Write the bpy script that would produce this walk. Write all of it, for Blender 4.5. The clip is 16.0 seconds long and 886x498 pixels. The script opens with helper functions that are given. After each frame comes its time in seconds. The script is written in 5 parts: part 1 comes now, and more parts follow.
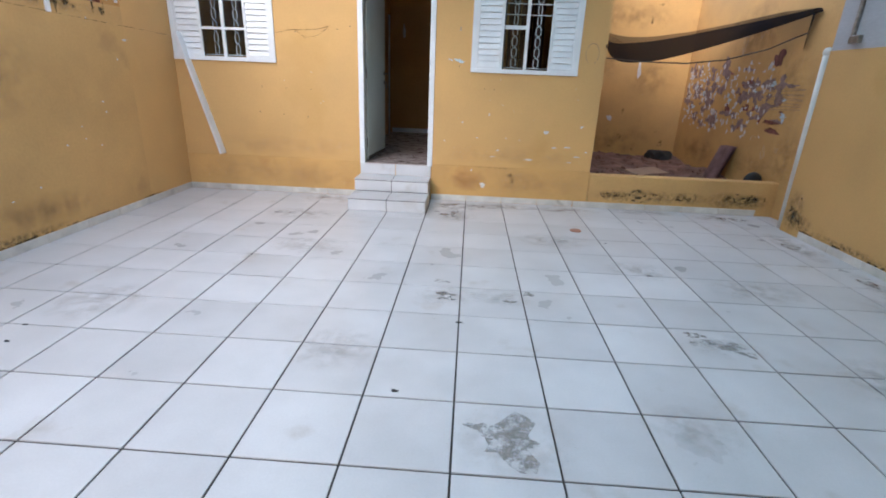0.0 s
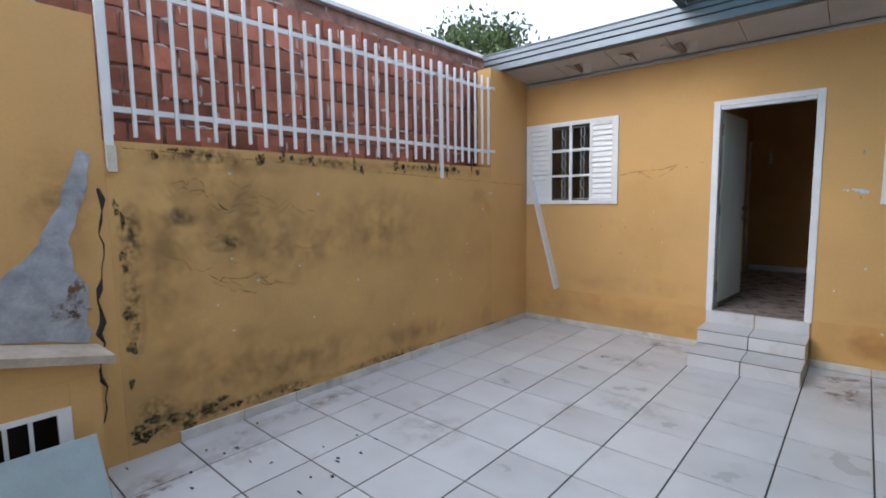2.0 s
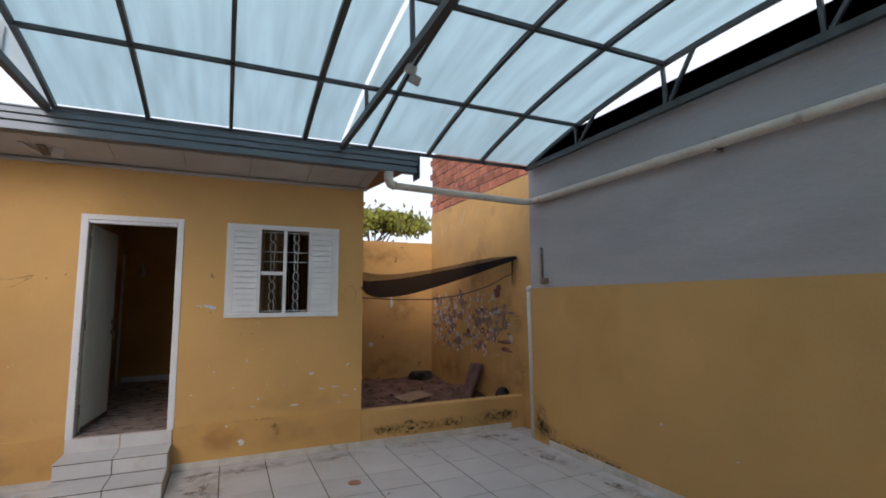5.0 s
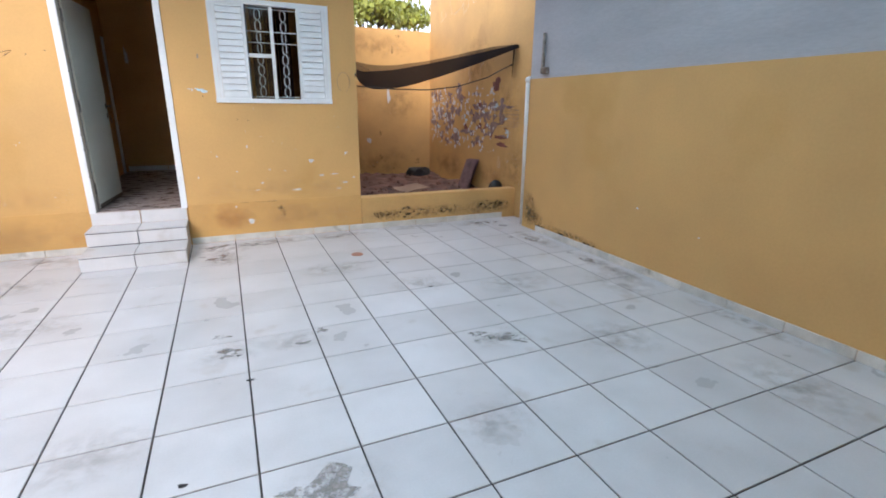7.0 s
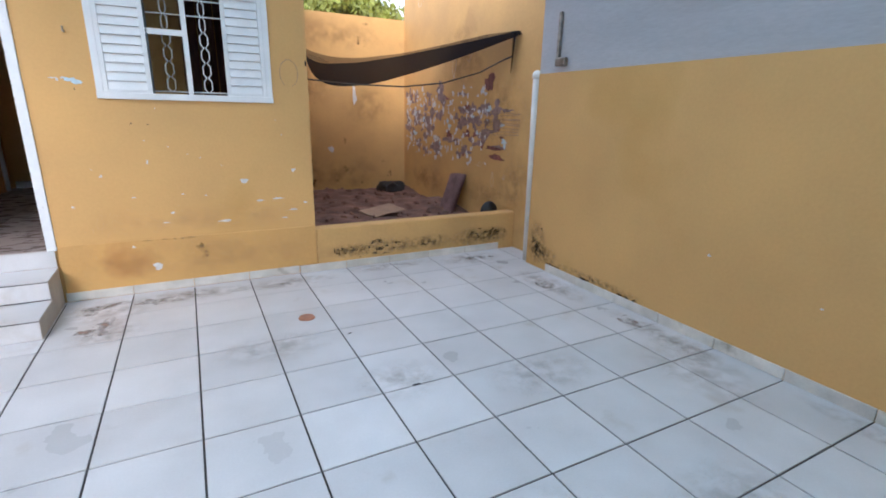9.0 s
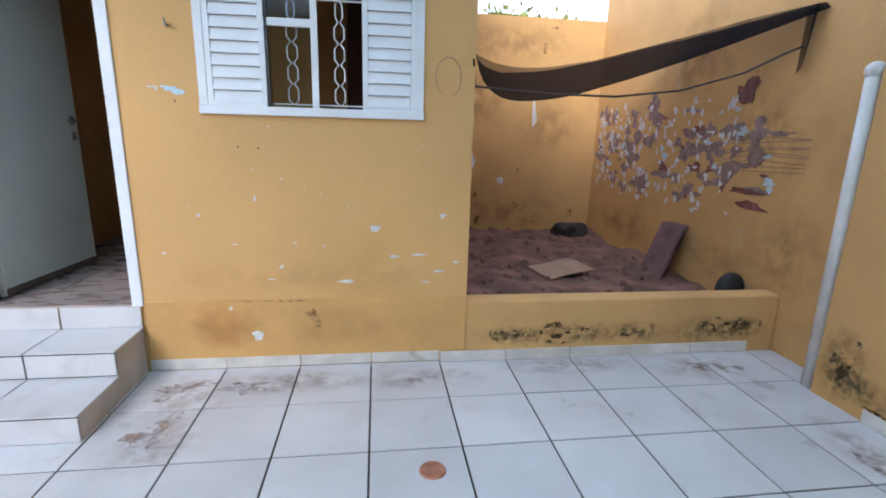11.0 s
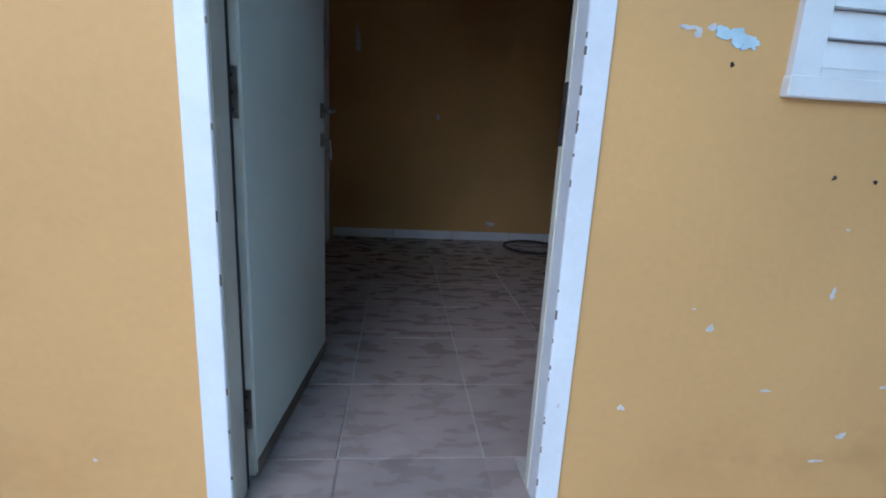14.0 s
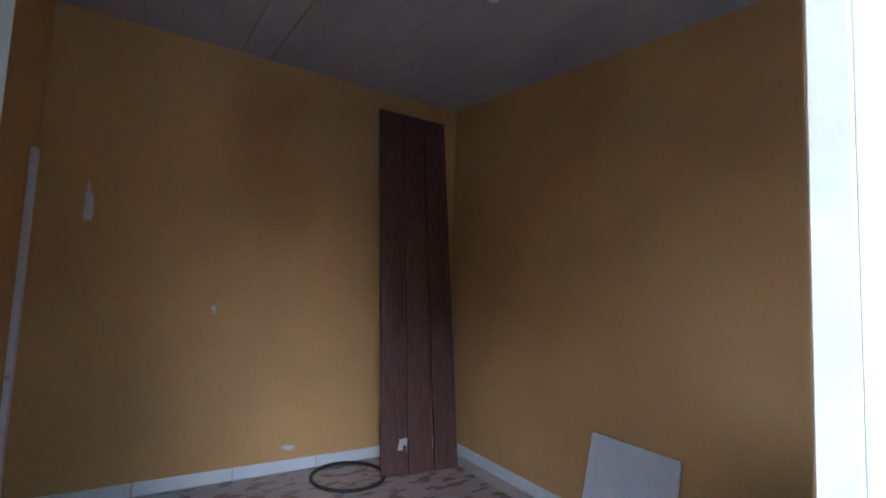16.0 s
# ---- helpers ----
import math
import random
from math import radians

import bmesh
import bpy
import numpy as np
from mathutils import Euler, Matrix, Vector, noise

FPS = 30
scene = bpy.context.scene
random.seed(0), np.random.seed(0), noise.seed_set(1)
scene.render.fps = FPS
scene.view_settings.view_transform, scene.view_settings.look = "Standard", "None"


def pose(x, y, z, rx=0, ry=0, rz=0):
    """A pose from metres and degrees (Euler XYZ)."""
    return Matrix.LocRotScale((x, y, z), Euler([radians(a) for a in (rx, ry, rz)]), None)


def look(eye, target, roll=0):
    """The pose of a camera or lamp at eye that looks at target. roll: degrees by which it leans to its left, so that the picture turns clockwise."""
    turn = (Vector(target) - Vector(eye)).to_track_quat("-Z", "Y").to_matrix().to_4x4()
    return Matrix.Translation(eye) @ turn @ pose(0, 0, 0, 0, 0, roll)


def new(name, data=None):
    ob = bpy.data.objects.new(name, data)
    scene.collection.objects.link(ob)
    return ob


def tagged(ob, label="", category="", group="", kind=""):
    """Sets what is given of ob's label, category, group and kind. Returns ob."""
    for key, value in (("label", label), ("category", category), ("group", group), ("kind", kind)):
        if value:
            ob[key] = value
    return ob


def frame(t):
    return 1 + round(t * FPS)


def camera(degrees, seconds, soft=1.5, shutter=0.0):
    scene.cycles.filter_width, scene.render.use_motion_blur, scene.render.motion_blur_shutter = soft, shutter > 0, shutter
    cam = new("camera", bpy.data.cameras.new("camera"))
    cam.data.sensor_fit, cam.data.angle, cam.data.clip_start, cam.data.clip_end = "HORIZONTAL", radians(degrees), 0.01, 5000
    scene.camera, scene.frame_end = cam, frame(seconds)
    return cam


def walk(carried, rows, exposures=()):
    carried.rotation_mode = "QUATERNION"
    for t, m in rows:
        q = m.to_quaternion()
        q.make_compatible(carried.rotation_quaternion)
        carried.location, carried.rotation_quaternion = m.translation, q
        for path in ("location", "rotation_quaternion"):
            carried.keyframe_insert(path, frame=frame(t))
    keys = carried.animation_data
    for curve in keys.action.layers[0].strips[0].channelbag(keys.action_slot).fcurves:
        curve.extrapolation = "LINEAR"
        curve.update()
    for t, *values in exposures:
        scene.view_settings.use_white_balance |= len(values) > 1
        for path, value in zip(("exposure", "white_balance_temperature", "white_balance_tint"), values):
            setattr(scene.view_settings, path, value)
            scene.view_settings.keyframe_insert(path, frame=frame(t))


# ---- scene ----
cam = camera(85.6, 16.0, soft=1.8)
PATH = [
    (0, (0.003, -0.146, 1.483), (-0.081, 1.735, 0.808), 2.3),
    (0.5, (-0.039, 0.091, 1.483), (-0.671, 1.874, 0.835), -0.4),
    (1, (-0.183, 0.133, 1.505), (-1.287, 1.709, 0.961), -2.2),
    (1.5, (-0.165, 0.164, 1.548), (-1.528, 1.567, 1.131), -2.1),
    (2, (-0.13, 0.187, 1.637), (-1.445, 1.681, 1.436), -0.8),
    (2.5, (-0.085, 0.236, 1.794), (-1.165, 1.913, 1.941), 0.5),
    (3, (0.0, 0.244, 1.83), (-0.825, 2.012, 2.27), 2.2),
    (3.5, (0.0, 0.231, 1.82), (-0.524, 2.073, 2.394), 1.9),
    (4, (0.0, 0.197, 1.795), (-0.031, 2.151, 2.219), -0.6),
    (4.3, (0.008, 0.185, 1.788), (0.367, 2.131, 2.076), -0.6),
    (4.5, (0.002, 0.161, 1.78), (0.597, 2.054, 2.034), 0.1),
    (4.7, (0.003, 0.125, 1.759), (0.785, 1.946, 2.024), 0.5),
    (7, (0.017, -0.081, 1.534), (0.8, 1.669, 0.965), 0.7),
    (7.5, (0.056, 0.167, 1.483), (0.828, 1.895, 0.838), 1.5),
    (8, (0.178, 0.544, 1.514), (1.076, 2.231, 0.925), 1.6),
    (10.3, (0.968, 2.449, 1.508), (1.788, 4.201, 0.999), 1.3),
    (10.5, (0.996, 2.59, 1.496), (1.733, 4.382, 1.001), 1.4),
    (11, (0.943, 2.942, 1.479), (1.215, 4.867, 1.01), 1.6),
    (11.5, (0.708, 3.21, 1.464), (0.494, 5.132, 0.951), 1.5),
    (12, (0.349, 3.485, 1.467), (-0.139, 5.348, 0.926), 1.7),
    (12.5, (-0.041, 3.796, 1.432), (-0.644, 5.629, 0.908), 3.5),
    (13, (-0.32, 4.074, 1.43), (-0.873, 5.922, 0.901), 3.5),
    (13.5, (-0.646, 4.453, 1.383), (-0.883, 6.376, 0.889), 3.0),
    (14, (-0.903, 4.781, 1.42), (-0.708, 6.719, 0.968), 3.0),
    (14.5, (-1.045, 5.076, 1.467), (-0.432, 6.943, 1.091), 2.1),
    (15, (-1.072, 5.414, 1.479), (-0.223, 7.2, 1.182), 2.9),
    (15.5, (-1.075, 5.717, 1.592), (-0.066, 7.441, 1.496), 5.2),
    (16, (-0.997, 5.799, 1.812), (0.064, 7.486, 1.979), 2.4),
]
EXPOSURES = [(0, 1.1, 5750, 11), (1.0, 1.05, 5750, 10), (1.8, 0.75, 5750, 10), (2.5, 0.15, 6000, 12), (3.5, -0.35, 6400, 11), (4.2, -0.35, 6300, 12), (4.7, -0.1, 6500, 15), (7, 1.35, 5950, 13), (11, 1.3, 5450, 11), (13, 0.9, 4900, 6), (14, 0.95, 4700, 6), (14.5, 1.05, 4600, 6), (15, 1.4, 4650, 6), (15.6, 2.65, 5100, 9), (16, 3.0, 4600, 8)]
walk(cam, [(t, look(eye, target, roll)) for t, eye, target, roll in PATH], EXPOSURES)

# ---- world and sun: hazy bright sky, low soft sun ----
world = bpy.data.worlds.new("world")
scene.world = world
world.use_nodes = True
wn = world.node_tree
sky = wn.nodes.new("ShaderNodeTexSky")
sky.sky_type = "NISHITA"
sky.sun_disc = False
sky.sun_elevation, sky.sun_rotation = radians(35), radians(-154)
sky.air_density, sky.dust_density, sky.ozone_density = 1.0, 5.0, 1.0
wn.nodes["Background"].inputs["Strength"].default_value = 0.15
veil = wn.nodes.new("ShaderNodeMix")          # thin bright cloud over the whole sky
veil.data_type, veil.blend_type = "RGBA", "MIX"
veil.inputs["Factor"].default_value = 0.6
veil.inputs["B"].default_value = (9.2, 9.7, 10.5, 1)
wn.links.new(sky.outputs["Color"], veil.inputs["A"])
wn.links.new(veil.outputs["Result"], wn.nodes["Background"].inputs["Color"])
sun = new("sun", bpy.data.lights.new("sun", "SUN"))
sun.data.energy, sun.data.angle, sun.data.color = 0.55, radians(45), (1.0, 0.98, 0.96)
sun.matrix_world = look((-7.2, -14.7, 11.5), (0, 0, 0))


# ---- materials ----
def material(name, color, rough=0.7, metal=0.0, vary=0.15, scale=3.0, fine=60.0, bump=0.15, second=None, spots=0.0, spot_scale=1.5, island=0.0, spec=0.5, stretch=(1, 1, 1)):
    """Base colour broken by broad stains and fine grain; second: the colour of the stains."""
    m = bpy.data.materials.new(name)
    m.use_nodes = True
    t, b = m.node_tree, m.node_tree.nodes["Principled BSDF"]
    geo = t.nodes.new("ShaderNodeNewGeometry")
    mapping = t.nodes.new("ShaderNodeMapping")
    mapping.inputs["Scale"].default_value = stretch
    t.links.new(geo.outputs["Position"], mapping.inputs["Vector"])

    def noise_node(s, detail=5.0):
        n = t.nodes.new("ShaderNodeTexNoise")
        n.inputs["Scale"].default_value, n.inputs["Detail"].default_value = s, detail
        t.links.new(mapping.outputs["Vector"], n.inputs["Vector"])
        return n

    def mix(kind, fac, a, c):
        n = t.nodes.new("ShaderNodeMix")
        n.data_type, n.blend_type = "RGBA", kind
        for slot, v in ((n.inputs["Factor"], fac), (n.inputs["A"], a), (n.inputs["B"], c)):
            if isinstance(v, (float, tuple)):
                slot.default_value = v
            else:
                t.links.new(v, slot)
        return n.outputs["Result"]

    def ramp(src, lo, hi, a, c):
        n = t.nodes.new("ShaderNodeMapRange")
        for k, v in zip(("From Min", "From Max", "To Min", "To Max"), (lo, hi, a, c)):
            n.inputs[k].default_value = v
        t.links.new(src, n.inputs["Value"])
        return n.outputs["Result"]

    broad, grain = noise_node(scale), noise_node(fine)
    dark = tuple(c * (1 - vary * 1.6) for c in color) + (1,)
    light = tuple(min(1, c * (1 + vary)) for c in color) + (1,)
    col = mix("MIX", ramp(broad.outputs["Fac"], 0.3, 0.7, 0.0, 1.0), dark, light)
    if second:
        spot = noise_node(spot_scale, 8.0)
        col = mix("MIX", ramp(spot.outputs["Fac"], 0.62 - spots * 0.2, 0.72 - spots * 0.1, 0.0, 0.85), col, tuple(second) + (1,))
    g = t.nodes.new("ShaderNodeCombineColor")
    v = ramp(grain.outputs["Fac"], 0.3, 0.7, 1 - vary * 0.5, 1 + vary * 0.2)
    for k in ("Red", "Green", "Blue"):
        t.links.new(v, g.inputs[k])
    col = mix("MULTIPLY", 1.0, col, g.outputs["Color"])
    if island:
        info = t.nodes.new("ShaderNodeObjectInfo")
        g2 = t.nodes.new("ShaderNodeCombineColor")
        v2 = ramp(info.outputs["Random"], 0, 1, 1 - island, 1 + island * 0.4)
        for k in ("Red", "Green", "Blue"):
            t.links.new(v2, g2.inputs[k])
        col = mix("MULTIPLY", 1.0, col, g2.outputs["Color"])
    t.links.new(col, b.inputs["Base Color"])
    b.inputs["Metallic"].default_value = metal
    b.inputs["Specular IOR Level"].default_value = spec
    t.links.new(ramp(broad.outputs["Fac"], 0.3, 0.7, max(0.02, rough - 0.1), min(1, rough + 0.1)), b.inputs["Roughness"])
    if bump:
        bp = t.nodes.new("ShaderNodeBump")
        bp.inputs["Strength"].default_value, bp.inputs["Distance"].default_value = bump, 0.004
        t.links.new(grain.outputs["Fac"], bp.inputs["Height"])
        t.links.new(bp.outputs["Normal"], b.inputs["Normal"])
    return m



def stain(name, color, scale, cut):
    """Dirt that lies in ragged specks on what is under it."""
    m = material(name, color, 0.9, vary=0.25, scale=14, fine=60, bump=0.2)
    t = m.node_tree
    geo, n, r = t.nodes.new("ShaderNodeNewGeometry"), t.nodes.new("ShaderNodeTexNoise"), t.nodes.new("ShaderNodeMapRange")
    n.inputs["Scale"].default_value, n.inputs["Detail"].default_value, n.inputs["Roughness"].default_value = scale, 9.0, 0.7
    r.inputs["From Min"].default_value, r.inputs["From Max"].default_value, r.inputs["To Max"].default_value = cut - 0.07, cut + 0.12, 0.9
    t.links.new(geo.outputs["Position"], n.inputs["Vector"])
    t.links.new(n.outputs["Fac"], r.inputs["Value"])
    t.links.new(r.outputs["Result"], t.nodes["Principled BSDF"].inputs["Alpha"])
    return m


def soft_stain(name, color, scale, most):
    """Dirt that fades out towards the rim of its patch, broken by noise."""
    m = material(name, color, 0.9, vary=0.2, scale=6, fine=50, bump=0.15)
    t = m.node_tree
    tc, geo, n = t.nodes.new("ShaderNodeTexCoord"), t.nodes.new("ShaderNodeNewGeometry"), t.nodes.new("ShaderNodeTexNoise")
    d, fall, cut, mul = t.nodes.new("ShaderNodeVectorMath"), t.nodes.new("ShaderNodeMapRange"), t.nodes.new("ShaderNodeMapRange"), t.nodes.new("ShaderNodeMath")
    n.inputs["Scale"].default_value, n.inputs["Detail"].default_value, n.inputs["Roughness"].default_value = scale, 9.0, 0.65
    t.links.new(geo.outputs["Position"], n.inputs["Vector"])
    d.operation, d.inputs[1].default_value = "DISTANCE", (0, 0, 0)
    t.links.new(tc.outputs["Object"], d.inputs[0])
    for node, a, b, c, e in ((fall, 0.45, 1.0, 1.0, 0.0), (cut, 0.40, 0.62, 0.0, most)):
        for k, v in zip(("From Min", "From Max", "To Min", "To Max"), (a, b, c, e)):
            node.inputs[k].default_value = v
    fall.inputs["From Min"].default_value = 0.1
    t.links.new(d.outputs["Value"], fall.inputs["Value"])
    t.links.new(n.outputs["Fac"], cut.inputs["Value"])
    mul.operation = "MULTIPLY"
    t.links.new(fall.outputs["Result"], mul.inputs[0]), t.links.new(cut.outputs["Result"], mul.inputs[1])
    t.links.new(mul.outputs["Value"], t.nodes["Principled BSDF"].inputs["Alpha"])
    return m


OCHRE = material("ochre_wall_paint", (0.63, 0.38, 0.14), 0.75, vary=0.06, scale=1.2, fine=45, bump=0.25, second=(0.57, 0.335, 0.108), spots=0.2, spot_scale=0.9)
OCHRE_WORN = material("worn_ochre_paint", (0.60, 0.365, 0.135), 0.8, vary=0.09, scale=1.6, fine=40, bump=0.4, second=(0.48, 0.29, 0.11), spots=0.15, spot_scale=2.2)
OCHRE_FOOT = material("reddened_ochre_paint", (0.61, 0.36, 0.125), 0.8, vary=0.08, scale=1.6, fine=40, bump=0.3, second=(0.52, 0.27, 0.085), spots=0.15, spot_scale=2.0)
OCHRE_IN = material("indoor_ochre_paint", (0.60, 0.36, 0.13), 0.8, vary=0.10, scale=1.0, fine=50, bump=0.2, second=(0.50, 0.27, 0.09), spots=0.2, spot_scale=0.8)
CEMENT = material("grey_cement_render", (0.40, 0.40, 0.42), 0.85, vary=0.13, scale=0.9, fine=35, bump=0.35, second=(0.33, 0.32, 0.33), spots=0.3, spot_scale=0.7, stretch=(1, 0.5, 2))
FRESH = material("fresh_cement_patch", (0.38, 0.40, 0.44), 0.9, vary=0.2, scale=9, fine=70, bump=0.6, second=(0.25, 0.22, 0.2), spots=0.15, spot_scale=6)
TILE = material("white_floor_tile", (0.60, 0.595, 0.61), 0.36, spec=0.4, vary=0.07, scale=2.2, fine=90, bump=0.03, second=(0.47, 0.44, 0.42), spots=-0.06, spot_scale=2.4, island=0.10)
SKIRT = material("pale_skirting_tile", (0.66, 0.63, 0.58), 0.45, vary=0.12, scale=6, fine=80, bump=0.05, second=(0.33, 0.29, 0.23), spots=-0.05, spot_scale=4, island=0.12)
GROUT = material("dark_grout", (0.055, 0.05, 0.047), 0.95, vary=0.25, scale=8, fine=90)
WHITE = material("white_enamel_paint", (0.78, 0.79, 0.80), 0.4, vary=0.04, scale=5, fine=60, bump=0.05)
CASING = material("chipped_white_door_paint", (0.76, 0.77, 0.80), 0.5, vary=0.05, scale=5, fine=50, bump=0.2, second=(0.30, 0.25, 0.2), spots=-0.28, spot_scale=14)
CREAM = material("cream_door_edge_paint", (0.60, 0.57, 0.49), 0.5, vary=0.08, scale=6, fine=50, bump=0.15, second=(0.34, 0.29, 0.23), spots=-0.2, spot_scale=11)
KICK = material("brown_kick_strip", (0.16, 0.12, 0.09), 0.7, vary=0.2, scale=9, fine=60)
RUST = material("rusty_steel", (0.05, 0.028, 0.025), 0.8, vary=0.3, scale=25, fine=90)
DOORP = material("grey_green_door_paint", (0.66, 0.69, 0.62), 0.45, vary=0.06, scale=2, fine=60, bump=0.06)
STEEL = material("dull_steel", (0.35, 0.33, 0.30), 0.4, 0.9, vary=0.2, scale=20, fine=90)
DARKMETAL = material("dark_painted_steel", (0.075, 0.08, 0.085), 0.5, 0.3, vary=0.25, scale=5, fine=50)
FASCIA = material("dark_grey_sheet", (0.24, 0.27, 0.29), 0.6, vary=0.2, scale=3, fine=40)
FLASH = material("pale_zinc_flashing", (0.66, 0.67, 0.70), 0.4, 0.3, vary=0.08, scale=3, fine=40)
GUTTER = material("grey_gutter_sheet", (0.17, 0.20, 0.23), 0.4, 0.75, vary=0.12, scale=3, fine=40)
SOFFIT = material("aged_white_soffit_board", (0.44, 0.42, 0.40), 0.6, vary=0.1, scale=2, fine=40, second=(0.30, 0.24, 0.2), spots=-0.1, spot_scale=3)
PVC = material("cream_plastic_pipe", (0.66, 0.60, 0.52), 0.5, vary=0.1, scale=5, fine=40, second=(0.40, 0.33, 0.27), spots=0.0, spot_scale=6)
PVCW = material("dirty_white_plastic_pipe", (0.72, 0.70, 0.66), 0.45, vary=0.1, scale=5, fine=40, second=(0.45, 0.40, 0.34), spots=0.0, spot_scale=7)
BRICK = material("red_hollow_brick", (0.46, 0.17, 0.105), 0.9, vary=0.2, scale=5, fine=60, bump=0.6, second=(0.20, 0.10, 0.095), spots=0.0, spot_scale=3.5, island=0.4)
MORTAR = material("rough_mortar", (0.34, 0.20, 0.16), 0.95, vary=0.3, scale=7, fine=50, bump=0.8, second=(0.50, 0.42, 0.38), spots=0.1, spot_scale=3)
MORTARP = material("pale_mortar", (0.56, 0.47, 0.42), 0.95, vary=0.2, scale=9, fine=60, bump=0.5)
SOIL = material("red_brown_soil", (0.20, 0.11, 0.085), 1.0, vary=0.35, scale=4, fine=45, bump=1.0, second=(0.10, 0.06, 0.05), spots=0.3, spot_scale=3)
INTILE = material("marbled_brown_tile", (0.35, 0.275, 0.25), 0.3, vary=0.13, scale=9, fine=24, bump=0.08, island=0.12, stretch=(0.7, 1.5, 1))
INGROUT = material("pale_grout", (0.50, 0.45, 0.42), 0.9, vary=0.15, scale=6, fine=50)
CEILP = material("grey_white_ceiling_boards", (0.42, 0.40, 0.39), 0.6, vary=0.06, scale=3, fine=30)
WOOD = material("dark_brown_wood_board", (0.13, 0.065, 0.055), 0.5, vary=0.25, scale=8, fine=50, bump=0.15, stretch=(6, 6, 0.4))
# Black for rubber, planks and plates; also paints shade in gaps and holes.
BLACK = material("black_rubber_and_shade", (0.02, 0.02, 0.022), 0.6, vary=0.2, scale=8, fine=50)
GREYBOARD = material("blue_grey_board", (0.30, 0.36, 0.38), 0.55, vary=0.08, scale=5, fine=80, bump=0.1)
BROWNBOARD = material("brown_grey_board", (0.19, 0.16, 0.15), 0.6, vary=0.15, scale=3, fine=60)
SLABSTONE = material("weathered_concrete_slab", (0.50, 0.42, 0.33), 0.85, vary=0.15, scale=5, fine=40, bump=0.4, second=(0.36, 0.27, 0.19), spots=0.1, spot_scale=4)
STEPSIDE = material("dusty_beige_tile", (0.46, 0.41, 0.35), 0.6, vary=0.12, scale=6, fine=60, bump=0.1, second=(0.30, 0.22, 0.16), spots=0.0, spot_scale=5)
MOULD = stain("dark_mould", (0.055, 0.05, 0.028), 30, 0.46)
DAMP = stain("damp_brown_stain", (0.24, 0.135, 0.05), 18, 0.52)
PEEL = material("bare_white_plaster", (0.66, 0.66, 0.66), 0.9, vary=0.15, scale=20, fine=70, bump=0.4)
PEELBLUE = material("old_pale_blue_paint", (0.52, 0.66, 0.74), 0.85, vary=0.12, scale=20, fine=70)
PEELRED = material("bare_brick_face", (0.24, 0.10, 0.085), 0.95, vary=0.3, scale=15, fine=60, bump=0.5)
PEELMAUVE = material("mauve_old_plaster", (0.30, 0.21, 0.195), 0.95, vary=0.25, scale=15, fine=60, bump=0.5)
DIRT = stain("grey_floor_dirt", (0.30, 0.285, 0.27), 14, 0.5)
DIRTRED = stain("red_dust_on_tile", (0.36, 0.25, 0.20), 10, 0.54)
SMOKE = soft_stain("brown_weathering", (0.30, 0.175, 0.065), 5, 0.42)
GRIME = soft_stain("black_green_grime", (0.08, 0.065, 0.035), 22, 0.75)
SPLASH = soft_stain("red_soil_splash", (0.58, 0.30, 0.10), 4, 0.16)
FLOORDUST = soft_stain("grey_brown_floor_dust", (0.40, 0.365, 0.34), 9, 0.34)
FLOORRED = soft_stain("red_brown_floor_dust", (0.42, 0.31, 0.25), 8, 0.55)
COPPER = material("copper_drain_cover", (0.42, 0.20, 0.13), 0.45, 0.5, vary=0.2, scale=20, fine=60)
BARK = material("bark", (0.12, 0.085, 0.06), 0.95, vary=0.3, scale=5, fine=30)
LEAF = material("green_leaves", (0.085, 0.13, 0.035), 0.6, vary=0.35, scale=1.5, fine=10, bump=0)
# Sunlight on the far tree is put into this brighter yellow-green.
LEAFY = material("sunlit_yellow_green_leaves", (0.22, 0.24, 0.03), 0.6, vary=0.35, scale=0.8, fine=10, bump=0)
ROOFTILE = material("clay_roof_tile", (0.36, 0.17, 0.10), 0.9, vary=0.25, scale=2, fine=20)
BLOCK = material("white_painted_block", (0.72, 0.72, 0.74), 0.8, vary=0.06, scale=2, fine=30, bump=0.3)
EARTH = material("dry_earth", (0.17, 0.13, 0.09), 1.0, vary=0.25, scale=0.4, fine=6)
CORD = material("dark_cord", (0.05, 0.045, 0.04), 0.8, vary=0.2, scale=20, fine=60)
PINK = material("pink_grey_roof_tile", (0.34, 0.22, 0.22), 0.85, vary=0.2, scale=8, fine=50, bump=0.3)
CARD = material("tan_cardboard", (0.34, 0.23, 0.16), 0.9, vary=0.12, scale=8, fine=50)
LAMPG = material("grey_lamp_plastic", (0.40, 0.38, 0.36), 0.5, vary=0.1, scale=10, fine=50)

GLASS = bpy.data.materials.new("window_glass")
GLASS.use_nodes = True
gb = GLASS.node_tree.nodes["Principled BSDF"]
gb.inputs["Base Color"].default_value, gb.inputs["Roughness"].default_value = (0.9, 0.95, 0.95, 1), 0.04
gb.inputs["Transmission Weight"].default_value, gb.inputs["IOR"].default_value = 1.0, 1.45


